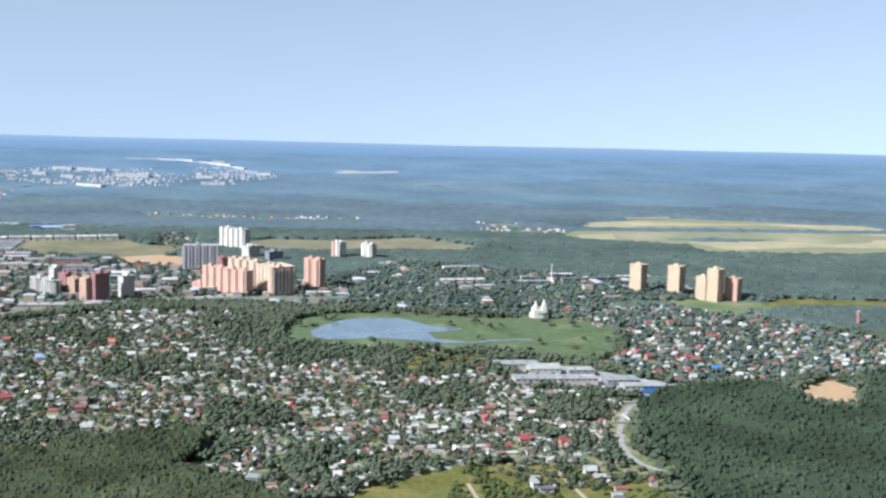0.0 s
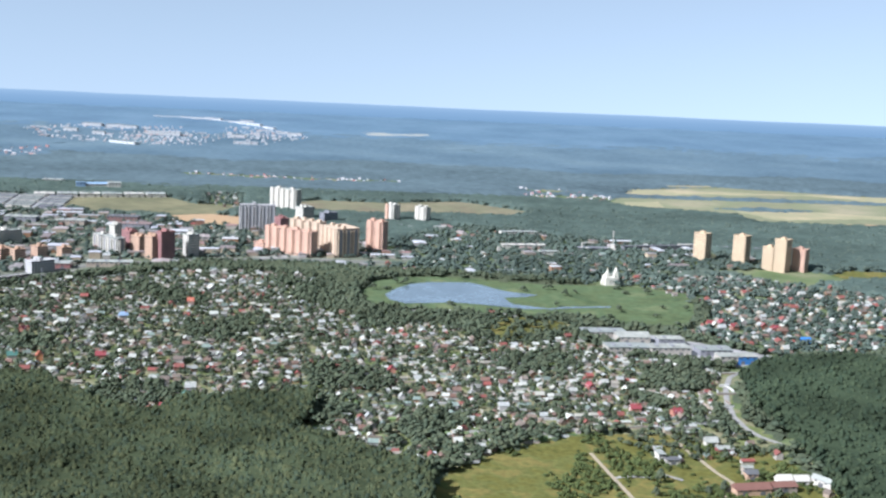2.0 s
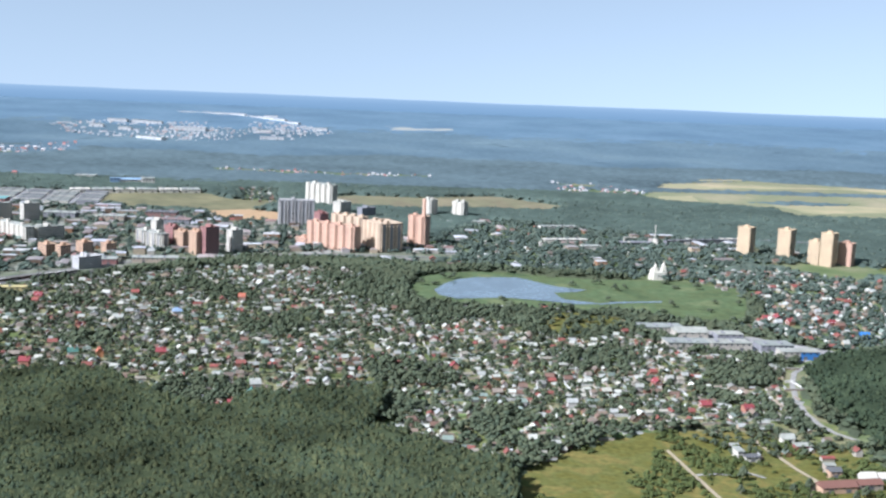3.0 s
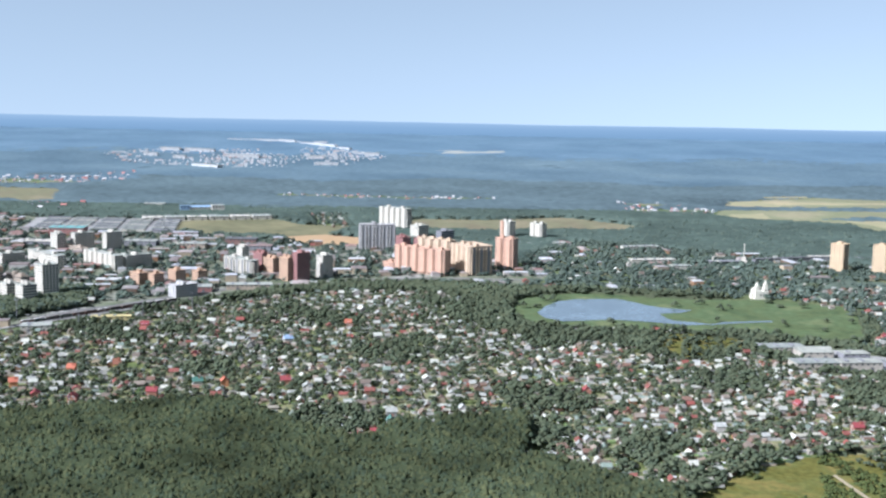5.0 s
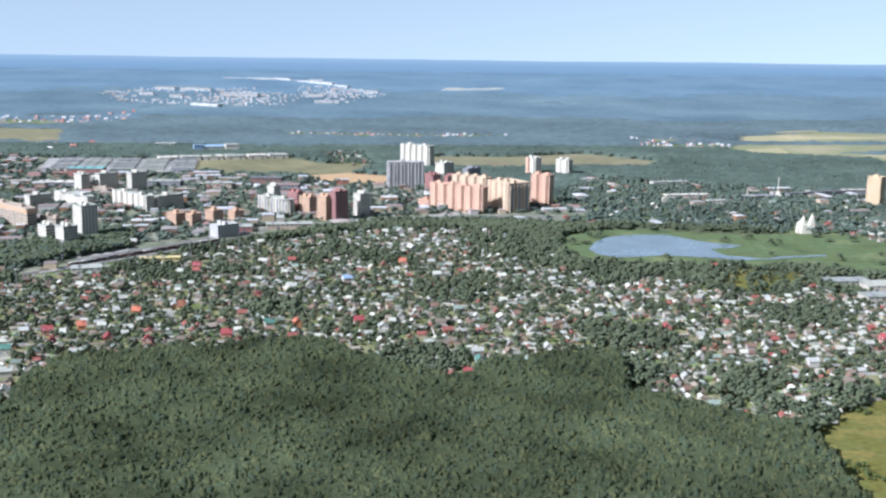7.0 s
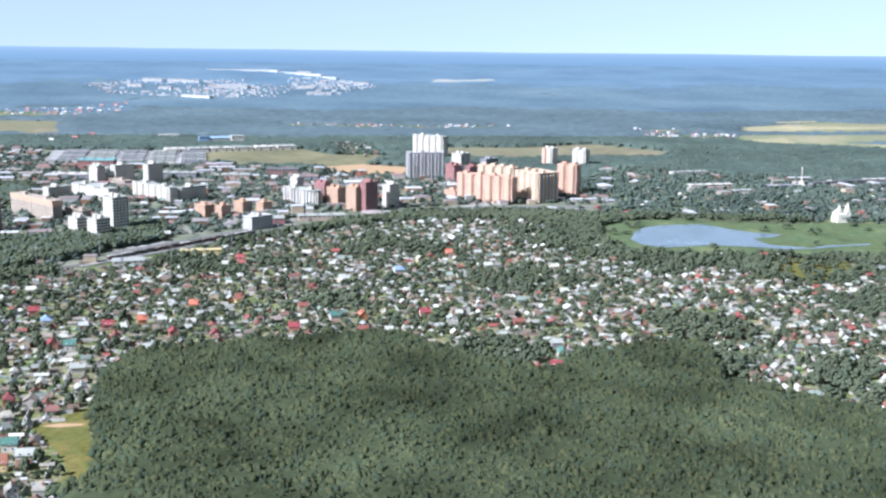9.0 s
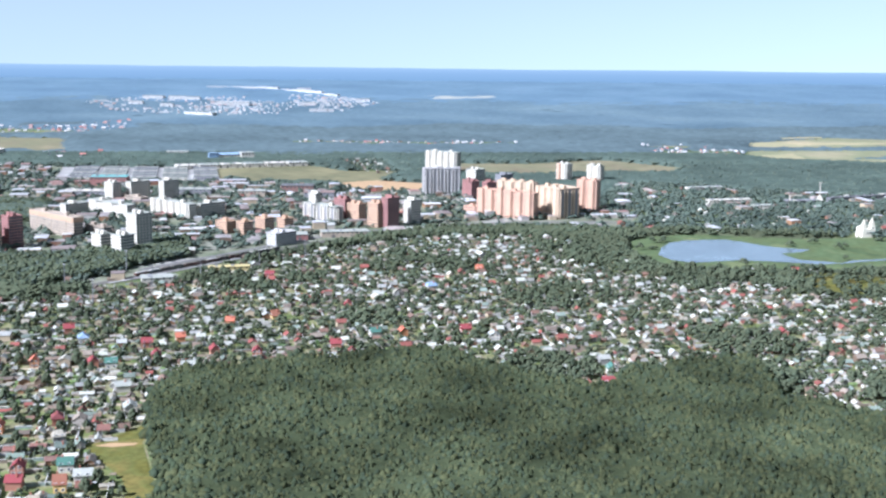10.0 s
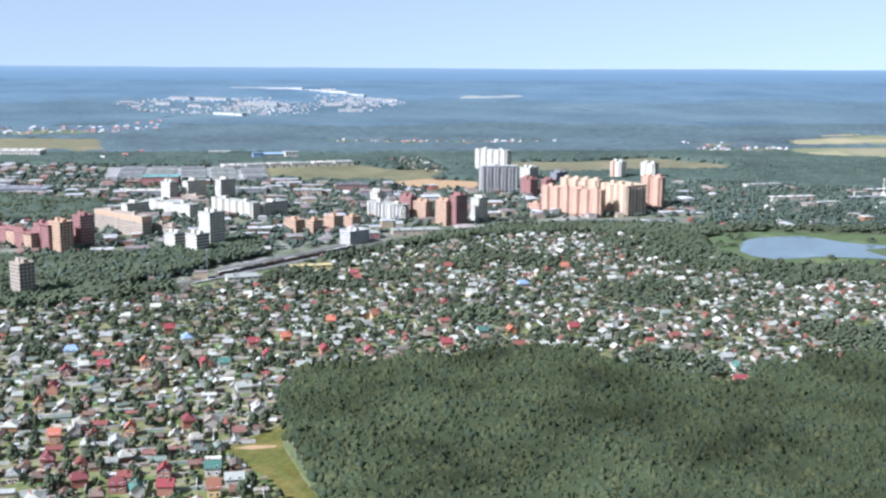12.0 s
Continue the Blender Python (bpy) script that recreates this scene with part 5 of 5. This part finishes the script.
hall((178, 662), 22, 8, 3.8, M_OCHRE, paint("umber_roof", (0.16, 0.08, 0.06)), "long ochre farmhouse with a dark brown roof", 27, 3.0, "house", 2, "house")
hall((199, 674), 15, 8, 4.2, M_BEIGE, bpy.data.materials["umber_roof"], "beige farmhouse wing with a dark brown roof", 27, 2.2, "house", 1, "house")
hall((202, 690), 9, 6, 2.8, M_WHITE, M_WHITE, "white tent-roofed pavilion of the farm", 22, 3.4, "pavilion", 1, "pavilion")
hall((212, 694), 9, 6, 2.8, M_WHITE, M_WHITE, "white tent-roofed pavilion of the farm", 22, 3.0, "pavilion", 1, "pavilion")
hall((221, 700), 14, 6, 4.5, M_WHITE, M_METAL, "long white barn at the forest edge", -40, 2.0, "barn", 1, "barn")
hall((240, 1100), 8, 6, 3.4, M_BLUE, M_BLUE, "house with a bright blue roof", 20, 2.6, "house", 1, "house")
M_FARWHITE = paint("far_white_cladding", (0.43, 0.43, 0.42))
hall((-1462, 3044), 92, 30, 11, M_FARWHITE, M_FARWHITE, "large white factory in the far town", 17)
for k, (px, py, wide, turn) in enumerate(((-1716, 3560, 90, 6), (-1626, 3570, 88, 3), (-1536, 3575, 66, -12), (-1470, 3560, 60, -20), (-1412, 3534, 70, -32), (-1350, 3490, 76, -32), (-1284, 3448, 80, -36), (-1414, 3590, 44, 12))):
    hall((px, py), wide, 11, 5 + 2 * (k % 3), M_FARWHITE, M_FARWHITE, "far white row of long buildings", turn)
hall((-1164, 2975), 66, 18, 7, M_FARWHITE, M_FARWHITE, "long pale works at the far town edge", 18)
hall((-1446, 2800), 96, 18, 6, M_FARWHITE, M_METAL, "long pale works at the near edge of the far town", -18)
for px, py, wide in ((-1735, 3146, 60), (-1660, 3160, 50), (-1610, 3158, 46), (-1700, 2990, 40), (-1590, 2960, 36), (-1240, 3130, 40), (-1130, 3290, 44)):
    hall((px, py), wide, 14, 9, M_FARWHITE, M_PALEROOF, "pale block of the far town", 12)

# market rows
for r in range(7):
    for c in range(5):
        px, py = -1040 + 44 * c - 9.5 * r, 1520 + 12 * c + 21 * r
        hall((px, py), 36, 9, 4, M_GREY if (r + c) % 3 else M_WHITE, M_METAL if (r * 2 + c) % 4 else M_GREY, "low market row with a pale roof", 17, 0, "market hall", 0, "market_row")

# long station building with mast
hall((31, 1602), 90, 8, 7, M_GREY, M_DARKROOF, "long dark station shed behind the towers", 36)
hall((104, 1655), 50, 8, 8, M_GREY, M_WHITE, "station shed with a white roof", 26)
hall((150, 1678), 100, 8, 6, M_GREY, M_DARKROOF, "long dark shed behind the yellow towers", 13)
terminal = new("terminal_building")
terminal.matrix_basis = pose(-26, 1568, 0, 0, 0, 24)
tagged(terminal, "dark low terminal with a white frame", "public building")
part("wall", boxes((0, 44, 0, 12, 0, 5)), M_DARKROOF, terminal)
part("roof", boxes((-1, 45, -1, 13, 5, 5.6)), M_GREY, terminal)
frame_part = part("frame", boxes((2, 3.6, -0.5, 1, 5.6, 12), (2, 20, -0.5, 1, 12, 13)), M_WHITE, terminal, "white portal frame")
mast = new("mast")
mast.matrix_basis = pose(16, 1594, 0)
tagged(mast, "tall slim white mast on a stepped base", "mast")
bm = bmesh.new()
bmesh.ops.create_cone(bm, segments=10, radius1=0.95, radius2=0.5, depth=27, cap_ends=True, matrix=Matrix.Translation((0, 0, 13.5)))
part("pole", bm, M_WHITE, mast)
part("base", boxes((-4, 4, -4, 4, 0, 6), (-2.5, 2.5, -2.5, 2.5, 6, 10)), M_WHITE, mast)
part("finial", boxes((-1.0, 1.0, -0.4, 0.4, 26.5, 28.2)), M_WHITE, mast)


# ---- church ----
church = new("church")
church.matrix_basis = pose(31, 1318, 0, 0, 0, 24)
tagged(church, "white church with twin spired towers by the marsh", "church")
M_CREAM = paint("cream_plaster", (0.55, 0.52, 0.43), 0.06)
part("wall", boxes((4, 19, 0, 13, 0, 9)), M_CREAM, church)
bm = bmesh.new()
q = [bm.verts.new(p) for p in ((3.6, -0.4, 9), (19.4, -0.4, 9), (19.4, 13.4, 9), (3.6, 13.4, 9), (3.6, 6.5, 13), (19.4, 6.5, 13))]
for k in ((0, 1, 5, 4), (2, 3, 4, 5), (0, 4, 3), (1, 2, 5), (3, 2, 1, 0)):
    bm.faces.new([q[j] for j in k])
part("roof", bm, M_CREAM, church)
for cx, top in ((6.5, 13.5), (16.5, 15.5)):
    tower = part("tower", boxes((cx - 2.6, cx + 2.6, 0.5, 5.7, 0, top - 3), (cx - 2.0, cx + 2.0, 1.1, 5.1, top - 3, top + 1)), M_CREAM, church)
    bm = bmesh.new()
    bmesh.ops.create_cone(bm, segments=12, radius1=2.2, radius2=0.1, depth=5.5, cap_ends=True, matrix=Matrix.Translation((cx, 3.1, top + 3.75)))
    part("spire", bm, M_CREAM, tower)
    bm = bmesh.new()
    bmesh.ops.create_uvsphere(bm, u_segments=10, v_segments=6, radius=0.5, matrix=Matrix.Translation((cx, 3.1, top + 6.6)))
    part("finial", bm, M_SIGNYELLOW, tower, "small gilded ball")
    for k in (-0.9, 0.9):
        part("window", boxes((cx + k - 0.4, cx + k + 0.4, 0.44, 0.6, top - 7, top - 4.5)), M_GLASS, tower)
part("porch", boxes((1.0, 4.2, 4, 9, 0, 6)), M_CREAM, church)
part("apse", boxes((18.8, 22, 3.5, 9.5, 0, 7)), M_CREAM, church)
for k in range(4):
    part("window", boxes((9.2 + 1.9 * k, 10.0 + 1.9 * k, -0.06, 0.05, 3, 6.5)), M_GLASS, church)


# ---- railway ----
RAIL_A, RAIL_B = Vector((-636, 880)), Vector((-541, 1085))
along = (RAIL_B - RAIL_A).normalized()
heading = math.degrees(math.atan2(along.y, along.x))
strip("railway_bed", [tuple(RAIL_A - along * 12), tuple(RAIL_A), tuple(RAIL_B), tuple(RAIL_B + along * 60)], 9, M_BALLAST, 0.35, "grey ballast bed of the railway")
for off in (-7,):
    q = along.orthogonal() * off
    strip("platform", [tuple(RAIL_A + q), tuple(RAIL_A + along * 150 + q)], 4, M_CONCRETE, 1.1, "pale concrete railway platform")
M_WAGON = material("wagon_paint", [(0.0585, 0.0526, 0.0526), (0.105, 0.0585, 0.0468), (0.0702, 0.0819, 0.0702)], 0.7, "object")
M_LOAD = material("wagon_load", [(0.398, 0.374, 0.328), (0.117, 0.105, 0.0936), (0.491, 0.468, 0.433), (0.187, 0.164, 0.14)], 0.9, "object")


def wagon():
    root = new("freight_wagon")
    tagged(root, "dark open freight wagon with a pale load", "wagon", "freight train")
    part("body", boxes((-6.3, 6.3, -1.5, 1.5, 1.1, 3.3)), M_WAGON, root)
    bm = boxes((-5.9, 5.9, -1.3, 1.3, 3.3, 3.6), (-4.5, 4.5, -0.8, 0.8, 3.6, 4.0))
    part("load", bm, M_LOAD, root)
    for cx in (-4.4, 4.4):
        bogie = part("bogie", boxes((cx - 1.4, cx + 1.4, -1.0, 1.0, 0.5, 1.1)), M_DARKROOF, root)
        for d in (-0.9, 0.9):
            bm = bmesh.new()
            bmesh.ops.create_cone(bm, segments=12, radius1=0.48, radius2=0.48, depth=2.2, cap_ends=True, matrix=Matrix.Translation((cx + d, 0, 0.85)) @ Matrix.Rotation(math.pi / 2, 4, "X"))
            part("wheel", bm, M_DARKROOF, bogie)
    return root


first_wagon = wagon()
for k in range(13):
    p = RAIL_A + along * (40 + 13.6 * k)
    m = pose(p.x, p.y, 0.36, 0, 0, heading)
    if k == 0:
        first_wagon.matrix_basis = m
    else:
        copy_thing(first_wagon, m)


# ---- masts by the railway ----
def light_mast(h):
    root = new("light_mast")
    tagged(root, "thin grey lattice light mast by the railway", "light mast", "railway masts")
    bm = bmesh.new()
    bmesh.ops.create_cone(bm, segments=6, radius1=0.45, radius2=0.2, depth=h, cap_ends=True, matrix=Matrix.Translation((0, 0, h / 2)))
    part("pole", bm, M_GREY, root)
    head = part("lamp_frame", boxes((-1.6, 1.6, -0.3, 0.3, h - 0.4, h + 0.5)), M_GREY, root)
    for k in (-1.1, 0, 1.1):
        part("lamp", boxes((k - 0.35, k + 0.35, -0.5, -0.3, h - 0.3, h + 0.4)), M_WHITE, head)
    return root


first_mast = light_mast(19)
for n, (px, py) in enumerate(((-607, 811), (-587, 873), (-561, 912), (-531, 973), (-505, 1024), (-660, 860), (-640, 930))):
    m = pose(px, py, 0, 0, 0, 30 * n)
    if n == 0:
        first_mast.matrix_basis = m
    else:
        copy_thing(first_mast, m)

# ---- water tower ----
tower = new("water_tower")
tower.matrix_basis = pose(402, 1400, 0)
tagged(tower, "slim red brick water tower above the wood", "water tower")
for name, r1, r2, z0, z1, m in (("shaft", 2.6, 2.1, 0, 15, M_RED), ("tank", 2.9, 2.9, 15, 19, M_RED), ("cap", 3.1, 0.4, 19, 21, M_GREY)):
    bm = bmesh.new()
    bmesh.ops.create_cone(bm, segments=14, radius1=r1, radius2=r2, depth=z1 - z0, cap_ends=True, matrix=Matrix.Translation((0, 0, (z0 + z1) / 2)))
    part(name, bm, m, tower)
